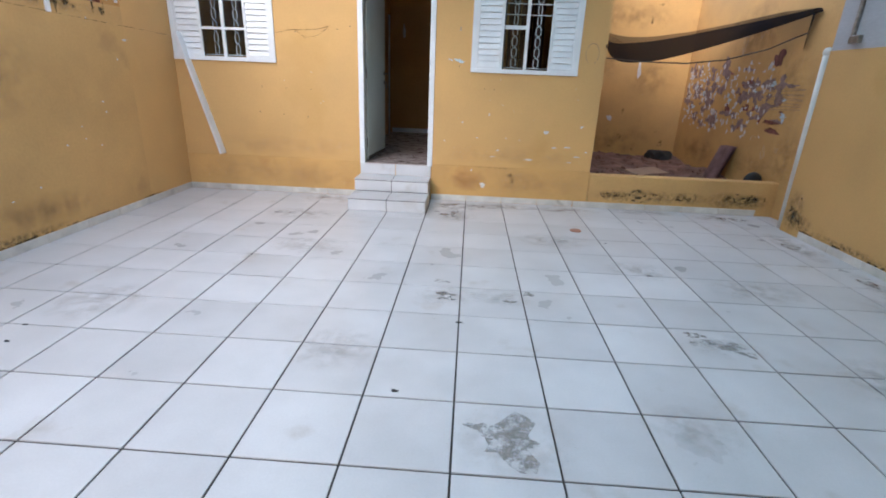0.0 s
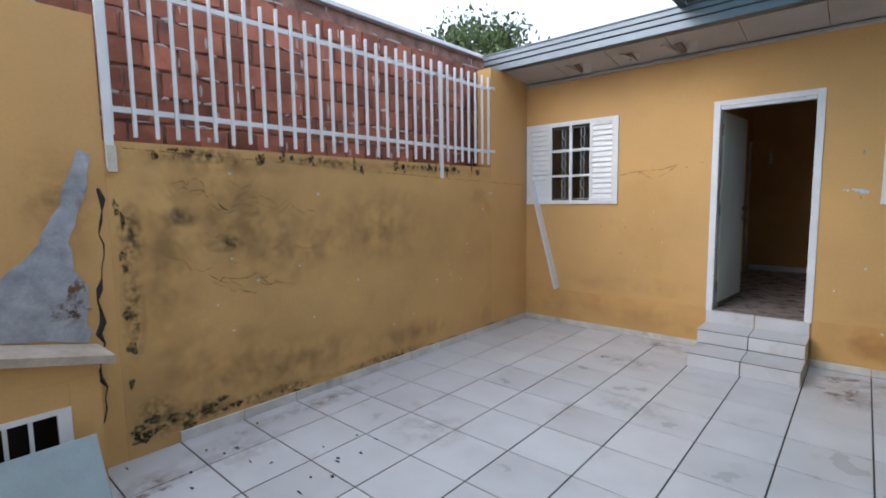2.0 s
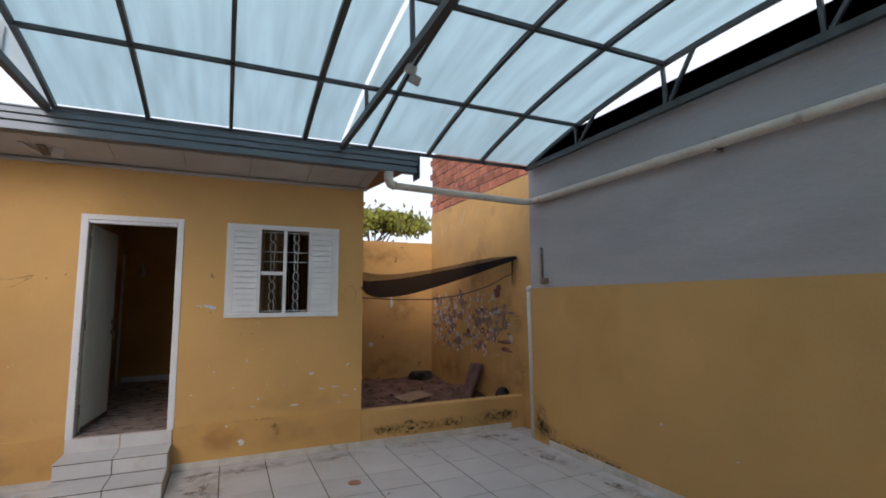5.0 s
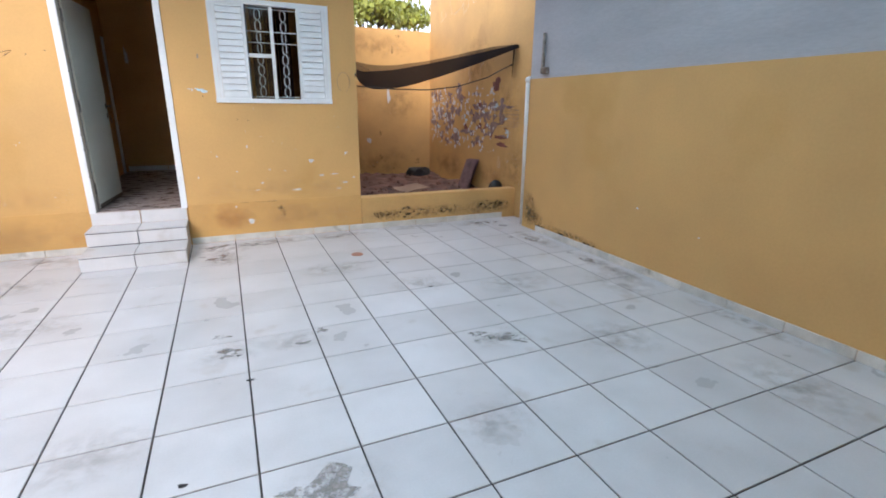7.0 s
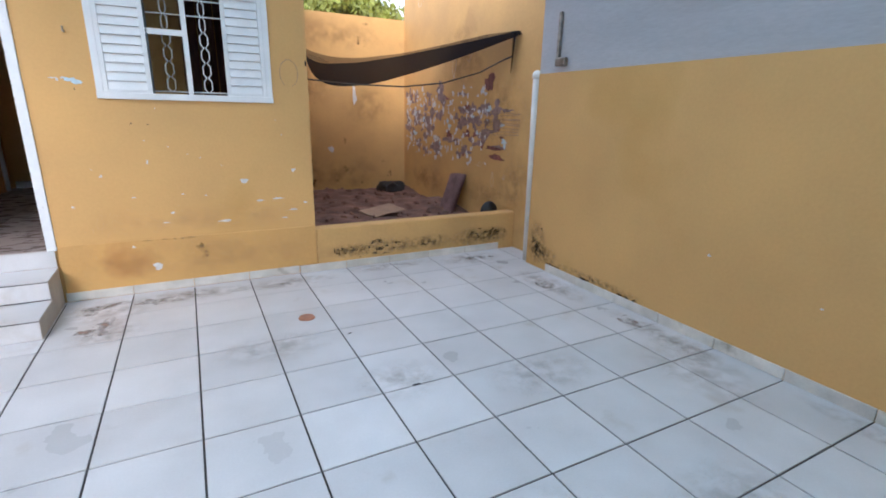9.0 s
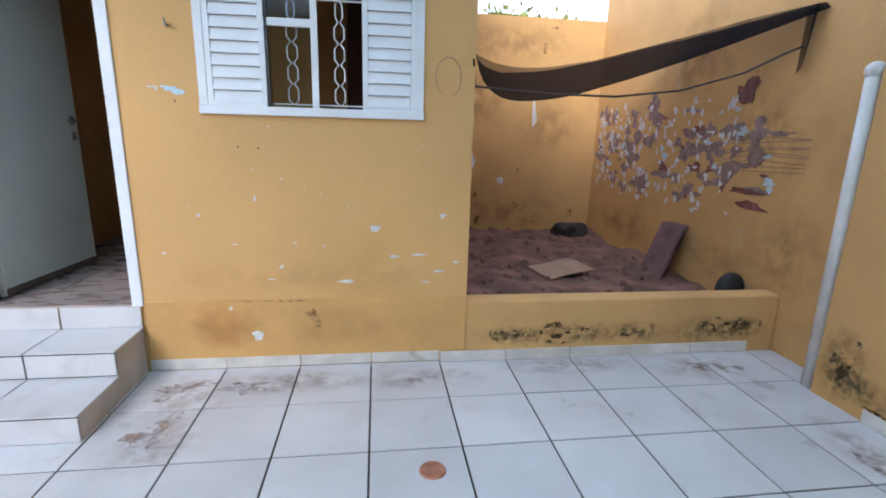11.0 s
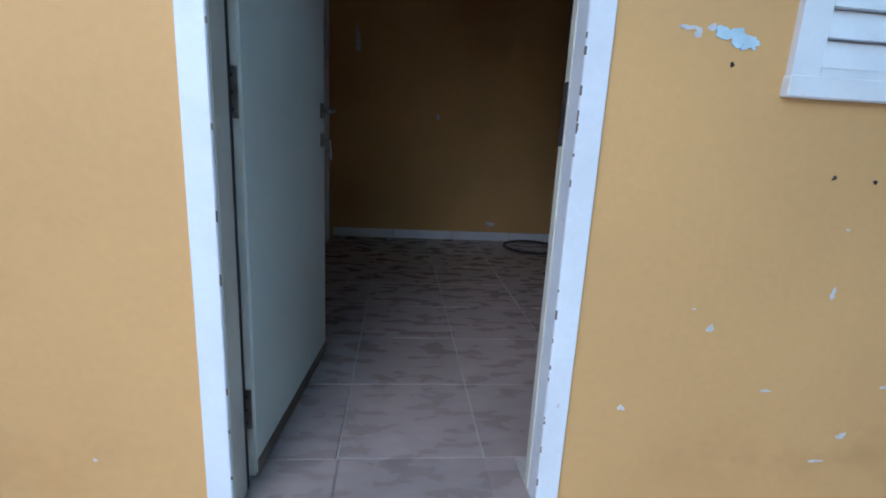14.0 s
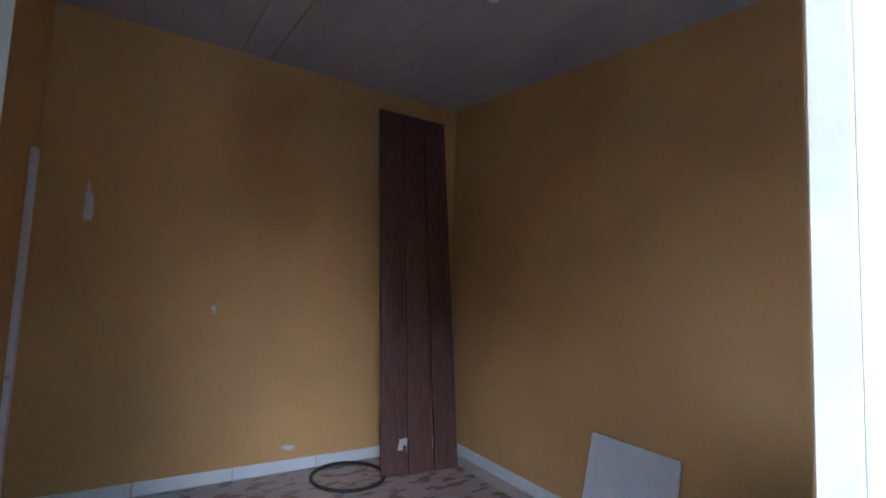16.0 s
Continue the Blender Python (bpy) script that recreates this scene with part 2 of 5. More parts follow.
def sheet_material(name, color, through_color, clear, clear_color, streak):
    """A thin sheet that lets light through: diffuse front, translucent body, some clear."""
    m = bpy.data.materials.new(name)
    m.use_nodes = True
    t = m.node_tree
    out = t.nodes["Material Output"]
    geo, mp, n = t.nodes.new("ShaderNodeNewGeometry"), t.nodes.new("ShaderNodeMapping"), t.nodes.new("ShaderNodeTexNoise")
    mp.inputs["Scale"].default_value = streak
    n.inputs["Scale"].default_value, n.inputs["Detail"].default_value = 2.0, 7.0
    t.links.new(geo.outputs["Position"], mp.inputs["Vector"])
    t.links.new(mp.outputs["Vector"], n.inputs["Vector"])
    cr = t.nodes.new("ShaderNodeValToRGB")
    cr.color_ramp.elements[0].position, cr.color_ramp.elements[1].position = 0.32, 0.62
    cr.color_ramp.elements[0].color = tuple(c * 0.84 for c in through_color) + (1,)
    cr.color_ramp.elements[1].color = tuple(through_color) + (1,)
    t.links.new(n.outputs["Fac"], cr.inputs["Fac"])
    d, tr, cl = t.nodes.new("ShaderNodeBsdfDiffuse"), t.nodes.new("ShaderNodeBsdfTranslucent"), t.nodes.new("ShaderNodeBsdfTransparent")
    d.inputs["Color"].default_value, cl.inputs["Color"].default_value = tuple(color) + (1,), tuple(clear_color) + (1,)
    t.links.new(cr.outputs["Color"], tr.inputs["Color"])
    m1, m2 = t.nodes.new("ShaderNodeMixShader"), t.nodes.new("ShaderNodeMixShader")
    m1.inputs[0].default_value, m2.inputs[0].default_value = 0.78, clear
    t.links.new(d.outputs[0], m1.inputs[1]), t.links.new(tr.outputs[0], m1.inputs[2])
    t.links.new(m1.outputs[0], m2.inputs[1]), t.links.new(cl.outputs[0], m2.inputs[2])
    t.links.new(m2.outputs[0], out.inputs["Surface"])
    return m


POLY = sheet_material("pale_polycarbonate_sheet", (0.45, 0.55, 0.58), (0.72, 0.84, 0.86), 0.12, (0.6, 0.8, 0.9), (5, 0.5, 1))
NET = sheet_material("black_shade_net", (0.02, 0.022, 0.03), (0.03, 0.033, 0.045), 0.42, (0.8, 0.8, 0.85), (40, 40, 40))
NETD = sheet_material("doubled_black_shade_net", (0.016, 0.02, 0.032), (0.02, 0.024, 0.035), 0.06, (0.8, 0.8, 0.85), (40, 40, 40))


# ---- building helpers ----
def thing(name, label, category, x=0, y=0, z=0, group="", kind=""):
    ob = new(name)
    ob.location = (x, y, z)
    return tagged(ob, label, category, group, kind)


def mesh_of(bm, name, mat, smooth=False):
    me = bpy.data.meshes.new(name)
    bmesh.ops.recalc_face_normals(bm, faces=bm.faces)
    bm.to_mesh(me)
    bm.free()
    me.materials.append(mat)
    if smooth:
        for p in me.polygons:
            p.use_smooth = True
    return me


def part(name, bm, mat, parent=None, label="", smooth=False):
    """One mesh object, given in world metres, under a thing or a part."""
    ob = new(name, mesh_of(bm, name, mat, smooth))
    if parent:
        ob.parent = parent
        base, p = Vector(), parent
        while p:
            base += p.location
            p = p.parent
        ob.data.transform(Matrix.Translation(-base))
    if label:
        ob["label"] = label
    return ob


def box(bm, x0, x1, y0, y1, z0, z1, bevel=0.0):
    m = Matrix.LocRotScale(((x0 + x1) / 2, (y0 + y1) / 2, (z0 + z1) / 2), None, (x1 - x0, y1 - y0, z1 - z0))
    vs = bmesh.ops.create_cube(bm, size=1, matrix=m)["verts"]
    if bevel:
        es = list({e for v in vs for e in v.link_edges})
        bmesh.ops.bevel(bm, geom=es, offset=bevel, segments=1, affect="EDGES")
    return bm


def boxes(*rows, bevel=0.0):
    bm = bmesh.new()
    for r in rows:
        box(bm, *r, bevel=bevel)
    return bm


def tube(bm, pts, r, n=8, caps=True):
    """A round bar along the points."""
    pts = [Vector(p) for p in pts]
    rings = []
    for i, p in enumerate(pts):
        d = (pts[min(i + 1, len(pts) - 1)] - pts[max(i - 1, 0)]).normalized()
        a = d.cross(Vector((0, 0, 1)) if abs(d.z) < 0.9 else Vector((1, 0, 0))).normalized()
        b = d.cross(a)
        rr = r[i] if isinstance(r, (list, tuple)) else r
        rings.append([bm.verts.new(p + (a * math.cos(2 * math.pi * k / n) + b * math.sin(2 * math.pi * k / n)) * rr) for k in range(n)])
    for q, s in zip(rings, rings[1:]):
        for k in range(n):
            bm.faces.new((q[k], q[(k + 1) % n], s[(k + 1) % n], s[k]))
    if caps:
        bm.faces.new(rings[0]), bm.faces.new(rings[-1])
    return bm


def bar(bm, a, b, w, h):
    """A rectangular bar from a to b, w across and h deep."""
    a, b = Vector(a), Vector(b)
    d = (b - a).normalized()
    s = d.cross(Vector((0, 0, 1)) if abs(d.z) < 0.95 else Vector((0, 1, 0))).normalized()
    u = s.cross(d).normalized()
    q = [[bm.verts.new(p + s * w / 2 * i + u * h / 2 * j) for i, j in ((-1, -1), (1, -1), (1, 1), (-1, 1))] for p in (a, b)]
    for k in range(4):
        bm.faces.new((q[0][k], q[0][(k + 1) % 4], q[1][(k + 1) % 4], q[1][k]))
    bm.faces.new(q[0]), bm.faces.new(q[1])
    return bm


def blotch(bm, centre, u, v, w, h, rng, n=16, rough=0.35, lift=0.003):
    """A thin flake with a ragged outline in the plane of u and v."""
    c, u, v = Vector(centre), Vector(u), Vector(v)
    nrm = u.cross(v).normalized() * lift
    ph = [rng.uniform(0, 6.28) for _ in range(3)]
    ring, low = [], []
    for k in range(n):
        a = 2 * math.pi * k / n
        r = 1 + rough * (math.sin(2 * a + ph[0]) * 0.4 + math.sin(3 * a + ph[1]) * 0.4 + math.sin(5 * a + ph[2]) * 0.3) + rng.uniform(-rough, rough) * 0.5
        p = c + u * math.cos(a) * w / 2 * r + v * math.sin(a) * h / 2 * r
        ring.append(bm.verts.new(p + nrm))
        low.append(bm.verts.new(p - nrm))
    bm.faces.new(ring)
    for k in range(n if lift > 0.0016 else 0):
        bm.faces.new((ring[k], low[k], low[(k + 1) % n], ring[(k + 1) % n]))
    return bm


X, Y, Z = (1, 0, 0), (0, 1, 0), (0, 0, 1)
rng = random.Random(7)
P = 0.45
FACE = 5.87          # the house front
LEFT, RIGHT = -3.60, 3.58
FLOOR_IN = 0.435
SIDE = 1.52          # the house's open side
PIT_X, PIT_Y = 3.81, 9.12


def structure(name, bm, mat, label, category="wall"):
    return tagged(part(name, bm, mat), label, category, kind="structure")


# ---- ground, yard floor ----
g = bmesh.new()
bmesh.ops.create_grid(g, x_segments=8, y_segments=8, size=600, matrix=Matrix.Translation((0, 0, -0.16)))
structure("ground", g, EARTH, "dry brown earth reaching away beyond the yard walls", "ground")
yard = structure("floor", boxes((-4.2, 4.2, -2.5, 6.02, -0.15, -0.006)), GROUT, "yard floor of square white tiles with dark grout", "floor")

# ---- house front wall with its openings ----
D0, D1, DT = -1.30, -0.497, 2.565         # door opening
WR = (-0.01, 1.20, 1.57, 2.58)            # right window opening
WL = (-3.575, -2.365, 1.59, 2.585)        # left window opening
B = FACE + 0.115
TOPF = 3.14


def pierced_wall(x0, x1, y0, y1, z0, z1, holes):
    """One closed wall along x with openings (x0, x1, z0, z1) through it."""
    bm = bmesh.new()
    xs = sorted({x0, x1, *(h[k] for h in holes for k in (0, 1))})
    zs = sorted({z0, z1, *(h[k] for h in holes for k in (2, 3))})
    full = {(i, k) for i in range(len(xs) - 1) for k in range(len(zs) - 1)
            if not any(h[0] <= xs[i] < h[1] and h[2] <= zs[k] < h[3] for h in holes)}
    at = {}

    def vert(x, y, z):
        if (x, y, z) not in at:
            at[x, y, z] = bm.verts.new((x, y, z))
        return at[x, y, z]

    for i, k in full:
        a, b, c, d = xs[i], xs[i + 1], zs[k], zs[k + 1]
        for y in (y0, y1):
            bm.faces.new([vert(a, y, c), vert(b, y, c), vert(b, y, d), vert(a, y, d)])
        for (di, dk), (p, q) in (((-1, 0), ((a, c), (a, d))), ((1, 0), ((b, c), (b, d))), ((0, -1), ((a, c), (b, c))), ((0, 1), ((a, d), (b, d)))):
            if (i + di, k + dk) not in full:
                bm.faces.new([vert(p[0], y0, p[1]), vert(q[0], y0, q[1]), vert(q[0], y1, q[1]), vert(p[0], y1, p[1])])
    return bm


front = structure("wall_house_front", pierced_wall(-3.7, SIDE, FACE, B, -0.1, TOPF, ((D0, D1, FLOOR_IN - 0.015, DT), (WR[0], WR[1], WR[2], WR[3]), (WL[0], WL[1], WL[2], WL[3]))), OCHRE, "ochre-painted plaster house front with small chips and drill holes")
for a, b in ((-3.598, -1.345), (-0.445, SIDE - 0.001)):
    part("plinth", boxes((a, b, FACE - 0.012, FACE - 0.0005, 0.07, 0.45), bevel=0.004), OCHRE_FOOT, front, "slightly proud ochre plinth band")
structure("wall_house_side", boxes((SIDE - 0.12, SIDE, B, 9.6, -0.1, 3.55)), OCHRE_WORN, "worn ochre side wall of the house")
structure("wall_house_back", boxes((-3.7, SIDE - 0.121, 9.45, 9.6, -0.1, 3.6)), OCHRE_IN, "ochre back wall of the room with browner patches")
structure("wall_room_right", boxes((SIDE - 0.135, SIDE - 0.121, B, 9.449, FLOOR_IN - 0.1, 3.5)), OCHRE_IN, "ochre inner wall of the room")
structure("wall_room_left", boxes((-1.68, -1.56, B, 9.449, FLOOR_IN - 0.1, 3.6)), OCHRE_IN, "ochre wall between the two rooms")
structure("wall_side_room", boxes((-3.82, -3.701, FACE + 0.001, 9.6, -0.1, 3.6)), OCHRE_IN, "plain outer wall of the unlit side room")
structure("wall_room_front", boxes((-1.559, D0 - 0.05, B + 0.001, B + 0.012, FLOOR_IN, 3.3), (D1 + 0.05, SIDE - 0.136, B + 0.001, B + 0.012, FLOOR_IN, WR[2] - 0.02), (D1 + 0.05, WR[0] - 0.02, B + 0.001, B + 0.012, WR[2] - 0.019, 3.3)), OCHRE_IN, "ochre inner face of the house front")
infloor = structure("floor_room", boxes((-1.559, SIDE - 0.136, B, 9.449, 0.3, FLOOR_IN - 0.005), (D0, D1, FACE + 0.004, B, FLOOR_IN - 0.014, FLOOR_IN - 0.005)), INGROUT, "room floor of marbled brown tiles with pale grout", "floor")
structure("floor_side_room", boxes((-3.7, -1.681, B, 9.449, 0.3, FLOOR_IN)), INGROUT, "plain floor of the unlit side room", "floor")
cb = bmesh.new()


def slope_z(y):
    return 3.145 + (y - 5.87) * 0.09


def sloped_slab(bm, x0, x1, y0, y1, t, lift=0.0):
    vs = [bm.verts.new((x, y, slope_z(y) + lift + dz)) for dz in (0, t) for x, y in ((x0, y0), (x1, y0), (x1, y1), (x0, y1))]
    for f in ((0, 1, 2, 3), (4, 5, 6, 7), (0, 1, 5, 4), (1, 2, 6, 5), (2, 3, 7, 6), (3, 0, 4, 7)):
        bm.faces.new([vs[k] for k in f])


x = -3.7
while x < SIDE - 0.15:
    sloped_slab(cb, x, min(x + 0.195, SIDE - 0.14), B + 0.001, 9.448, 0.02)
    x += 0.2
structure("ceiling", cb, CEILP, "grey-white boarded ceiling rising to the back", "ceiling")
rb = bmesh.new()
sloped_slab(rb, -3.9, 1.9, 5.32, 9.9, 0.08, 0.16)
structure("roof", rb, ROOFTILE, "low sloping house roof behind the gutter", "roof")

# ---- yard walls ----
left = structure("wall_left", boxes((LEFT - 0.2, LEFT, 1.04, 5.04, -0.1, 2.03)), OCHRE_WORN, "ochre yard wall with cracks, damp and mould")
structure("wall_left_pier", boxes((LEFT - 0.2, LEFT, 5.041, FACE - 0.001, -0.1, 3.22)), OCHRE, "tall ochre pier beside the house")
high = structure("wall_left_high", boxes((LEFT - 0.2, LEFT, -2.5, 1.039, -0.1, 2.75)), OCHRE, "taller ochre yard wall with a grey cement repair")
right = structure("wall_right", boxes((RIGHT, RIGHT + 0.22, -2.5, 5.27, -0.1, 1.88)), OCHRE, "smooth ochre lower half of the yard wall")
structure("wall_right_upper", boxes((RIGHT + 0.006, RIGHT + 0.22, -2.5, 5.27, 1.881, 3.46)), CEMENT, "bare grey cement upper half of the yard wall")
# Walls and eave behind the camera are unseen, added to limit the sky light.
structure("wall_main_house", boxes((-1.45, RIGHT - 0.001, -1.25, -1.05, -0.1, 3.9)), OCHRE, "unseen plain ochre wall of an assumed main house, added to block low sky")
structure("wall_passage", boxes((-1.45, -1.25, -2.5, -1.251, -0.1, 3.9)), OCHRE, "unseen plain ochre flank of the assumed house, added to block low sky")
structure("roof_main_house", boxes((-1.6, RIGHT + 0.22, -2.65, -0.88, 3.901, 4.0)), ROOFTILE, "unseen low clay-tile eave of the assumed house, added to block sky", "roof")
structure("wall_gate_side", boxes((LEFT - 0.2, RIGHT + 0.22, -2.65, -2.501, -0.1, 2.0)), OCHRE, "unseen plain ochre wall added to close the back end")
pit_side = structure("wall_pit_side", boxes((PIT_X, PIT_X + 0.2, 5.271, PIT_Y, -0.1, 3.5)), OCHRE_WORN, "high ochre wall with a large peeled patch over bare brick")
pit_back = structure("wall_pit_back", boxes((SIDE + 0.001, PIT_X + 0.2, PIT_Y + 0.001, PIT_Y + 0.15, -0.1, 2.9)), OCHRE_WORN, "stained ochre back wall of the planting bed")
pit_low = structure("wall_pit_low", boxes((SIDE + 0.001, PIT_X - 0.001, 5.84, 5.98, -0.1, 0.42), bevel=0.01), OCHRE_WORN, "low ochre retaining wall with mould along its foot")
so = bmesh.new()
bmesh.ops.create_grid(so, x_segments=46, y_segments=60, size=0.5, matrix=Matrix.Translation(((SIDE + PIT_X) / 2, 7.54, 0.27)) @ Matrix.Diagonal((PIT_X - SIDE - 0.004, 3.12, 1, 1)))
for v in so.verts:
    v.co.z += 0.09 * noise.noise(v.co * 1.3) + 0.03 * noise.noise(v.co * 6) - 0.03 * (v.co.x - 2.4)
structure("soil", so, SOIL, "uneven red-brown soil filling the raised bed", "soil")

# ---- canopy: trussed vault with pale sheets ----
def arch_z(y):
    return 3.45 + 0.43 * (1 - ((y - 2.2) / 3.02) ** 2)


RIBS = [-1.46, -0.745, -0.03, 0.69, 1.40, 2.115, 2.83, 3.53]
Y_END, Y_START = 5.2, -0.8
STEPS = [Y_START + (Y_END - Y_START) * k / 24 for k in range(25)]
PURLINS = [4.2, 3.0, 1.75, 0.45]
canopy = thing("canopy", "arched steel canopy with pale blue-green translucent sheets over the yard", "canopy", 1, 2.2, 3.45)
for a, b in [(p, q) for p, q in zip(RIBS, RIBS[1:]) if p != 0.69] + [(0.69, 1.085), (1.115, 1.40)]:
    bm = bmesh.new()
    rows = [[bm.verts.new((x, y, arch_z(y) + 0.025 + dz)) for x in (a + 0.004, b - 0.004)] for dz in (0, 0.006) for y in STEPS]
    for q in (0, 25):
        for r, s in zip(rows[q:q + 24], rows[q + 1:q + 25]):
            bm.faces.new((r[0], r[1], s[1], s[0]))
    part("roof_sheet", bm, POLY, canopy, smooth=True)
for k, x in enumerate(RIBS):
    bm = bmesh.new()
    w = 0.05 if k == 3 else 0.035
    for y0, y1 in zip(STEPS, STEPS[1:]):
        bar(bm, (x, y0, arch_z(y0) - 0.002), (x, y1, arch_z(y1) - 0.002), w, 0.045)
    part("rib", bm, DARKMETAL, canopy, "dark curved steel rib")
for y in PURLINS + [Y_END, Y_START]:
    part("purlin", bar(bmesh.new(), (RIBS[0], y, arch_z(y) - 0.012), (RIBS[-1], y, arch_z(y) - 0.012), 0.035, 0.035), DARKMETAL, canopy)
for k, x in enumerate((RIBS[0] - 0.05, 1.10, RIBS[-1] - 0.02)):
    bm = bar(bmesh.new(), (x, Y_START, 3.43), (x, Y_END, 3.43), 0.05, 0.06)
    part("bottom_chord", bm, DARKMETAL, canopy)
    for y in PURLINS:
        part("web_post", bar(bmesh.new(), (x, y, 3.45), (x, y + 0.02, arch_z(y) - 0.03), 0.03, 0.03), DARKMETAL, canopy)
        if k != 1:
            part("web_diagonal", bar(bmesh.new(), (x, y - 0.03, 3.45), (x, y - 0.3, arch_z(y - 0.3) - 0.03), 0.03, 0.03), DARKMETAL, canopy)
for x in (RIBS[0] - 0.03,):
    bm = bmesh.new()
    lo = [bm.verts.new((x, y, 3.455)) for y in STEPS]
    hi = [bm.verts.new((x, y, arch_z(y) + 0.02)) for y in STEPS]
    for i in range(24):
        bm.faces.new((lo[i], lo[i + 1], hi[i + 1], hi[i]))
    part("end_sheet", bm, POLY, canopy, "translucent sheet closing the arch end")
bm = bmesh.new()
lo = [bm.verts.new((RIBS[-1] + 0.03, y, 3.455)) for y in STEPS]
hi = [bm.verts.new((RIBS[-1] + 0.03, y, min(arch_z(y) - 0.01, 3.68))) for y in STEPS]
for i in range(24):
    bm.faces.new((lo[i], lo[i + 1], hi[i + 1], hi[i]))
bmesh.ops.solidify(bm, geom=list(bm.faces), thickness=0.004)
part("dark_fascia", bm, FASCIA, canopy, "dark grey sheet behind the wall-side truss")
for y in (3.45, 3.02):
    part("sheet_joint", boxes((RIBS[0] - 0.036, RIBS[0] - 0.032, y, y + 0.02, 3.46, arch_z(y))), WHITE, canopy, "bright joint strip")

lamp = thing("ceiling_lamp", "small dark round lamp fixed to the canopy edge truss", "lamp", -1.40, 3.0, 3.80)
bm = bmesh.new()
bmesh.ops.create_cone(bm, cap_ends=True, segments=18, radius1=0.075, radius2=0.06, depth=0.06, matrix=Matrix.Translation((-1.38, 3.02, 3.80)))
part("housing", bm, BLACK, lamp)
part("stem", tube(bmesh.new(), [(-1.38, 3.02, 3.82), (-1.40, 3.02, 3.88)], 0.012), BLACK, lamp)
spot = thing("spotlight", "pair of grey plastic lamp holders hanging from the canopy truss", "lamp", 1.13, 3.1, 3.40)
for dx, dz in ((0, -0.02), (0.03, -0.09)):
    bm = bmesh.new()
    bmesh.ops.create_cone(bm, cap_ends=True, segments=14, radius1=0.045, radius2=0.04, depth=0.06, matrix=pose(1.13 + dx, 3.12, 3.38 + dz, 25, 20, 0))
    part("lamp_holder", bm, LAMPG, spot)

# ---- gutter, soffit, pipes ----
gut = thing("gutter", "grey stepped sheet-metal gutter along the house eaves", "gutter", -1, 5.25, 3.3)
for z0, z1, y0 in ((3.36, 3.42, 5.20), (3.30, 3.36, 5.215), (3.22, 3.30, 5.235)):
    part("fold", boxes((-3.83, 2.0, y0, 5.33, z0 + 0.001, z1), bevel=0.006), GUTTER, gut)
part("lip", boxes((-3.84, 2.01, 5.185, 5.21, 3.415, 3.43), bevel=0.003), GUTTER, gut)
part("end_cap", boxes((2.001, 2.012, 5.19, 5.40, 3.16, 3.42)), DARKMETAL, gut, "dark green end plate")
soff = thing("soffit", "aged white soffit boards with gaps under the eaves", "soffit", -1, 5.6, 3.17, kind="structure")
x = -3.598
while x < 1.55:
    w = min(0.63, 1.56 - x)
    bm = bmesh.new()
    vs = [bm.verts.new((xx, yy, zz + dz)) for dz in (0, 0.012) for xx, yy, zz in ((x, 5.335, 3.215), (x + w - 0.006, 5.335, 3.215), (x + w - 0.006, FACE - 0.002, 3.145), (x, FACE - 0.002, 3.145))]
    for f in ((0, 1, 2, 3), (4, 5, 6, 7), (0, 1, 5, 4), (1, 2, 6, 5), (2, 3, 7, 6), (3, 0, 4, 7)):
        bm.faces.new([vs[k] for k in f])
    part("board", bm, SOFFIT, soff)
    x += w
part("cornice", boxes((-3.598, 1.56, FACE - 0.03, FACE - 0.001, 3.10, 3.135), bevel=0.006), SOFFIT, soff)
for k, (x, w) in enumerate(((-2.72, 0.34), (-2.12, 0.2), (-1.62, 0.4))):
    # Boards stay whole; a black flake paints the shade of each hole.
    hole = blotch(bmesh.new(), (x, 5.62, 3.188), X, (0, 1, -0.13), w, 0.2, random.Random(60 + k), 20, 0.6, 0.004)
    part("rotted_patch", hole, BLACK, soff, "black flake painting the shade of a rotted hole")
    for q in range(3):
        a = x - w * 0.4 + q * w * 0.35
        part("broken_board", bar(bmesh.new(), (a, 5.50 + 0.03 * q, 3.186), (a + 0.1 - 0.07 * q, 5.66, 3.13 - 0.012 * q), 0.05 + 0.02 * q, 0.008), KICK if q % 2 else SOFFIT, soff, "loose hanging splinter of board")
dp = thing("drain_pipe", "cream plastic rain pipe from the gutter along the cement wall", "pipe", 3, 5.2, 3.0)
part("outlet", tube(bmesh.new(), [(1.66, 5.29, 3.22), (1.66, 5.29, 3.13), (1.68, 5.29, 3.08), (1.74, 5.285, 3.06)], 0.055, 14), PVC, dp, smooth=True)
part("cross_pipe", tube(bmesh.new(), [(1.74, 5.285, 3.06), (3.4, 5.20, 2.99), (3.50, 5.17, 2.99), (3.52, 5.08, 2.985)], 0.042, 14), PVC, dp, smooth=True)
part("wall_pipe", tube(bmesh.new(), [(3.525, 5.08, 2.985), (3.525, -2.4, 2.93)], 0.042, 14), PVC, dp, smooth=True)
for y in (3.05, 0.2):
    part("coupling", tube(bmesh.new(), [(3.525, y, 2.965), (3.525, y + 0.12, 2.966)], 0.052, 14), PVC, dp, smooth=True)
    part("clip", boxes((3.50, 3.587, y - 0.5, y - 0.46, 2.90, 3.02), bevel=0.004), STEEL, dp)
vp = thing("standpipe", "dirty white vertical plastic pipe in the yard corner", "pipe", 3.58, 5.32, 0)
part("tube", tube(bmesh.new(), [(3.63, 5.335, 0.0), (3.605, 5.335, 1.86)], 0.04, 16), PVCW, vp, smooth=True)
bm = bmesh.new()
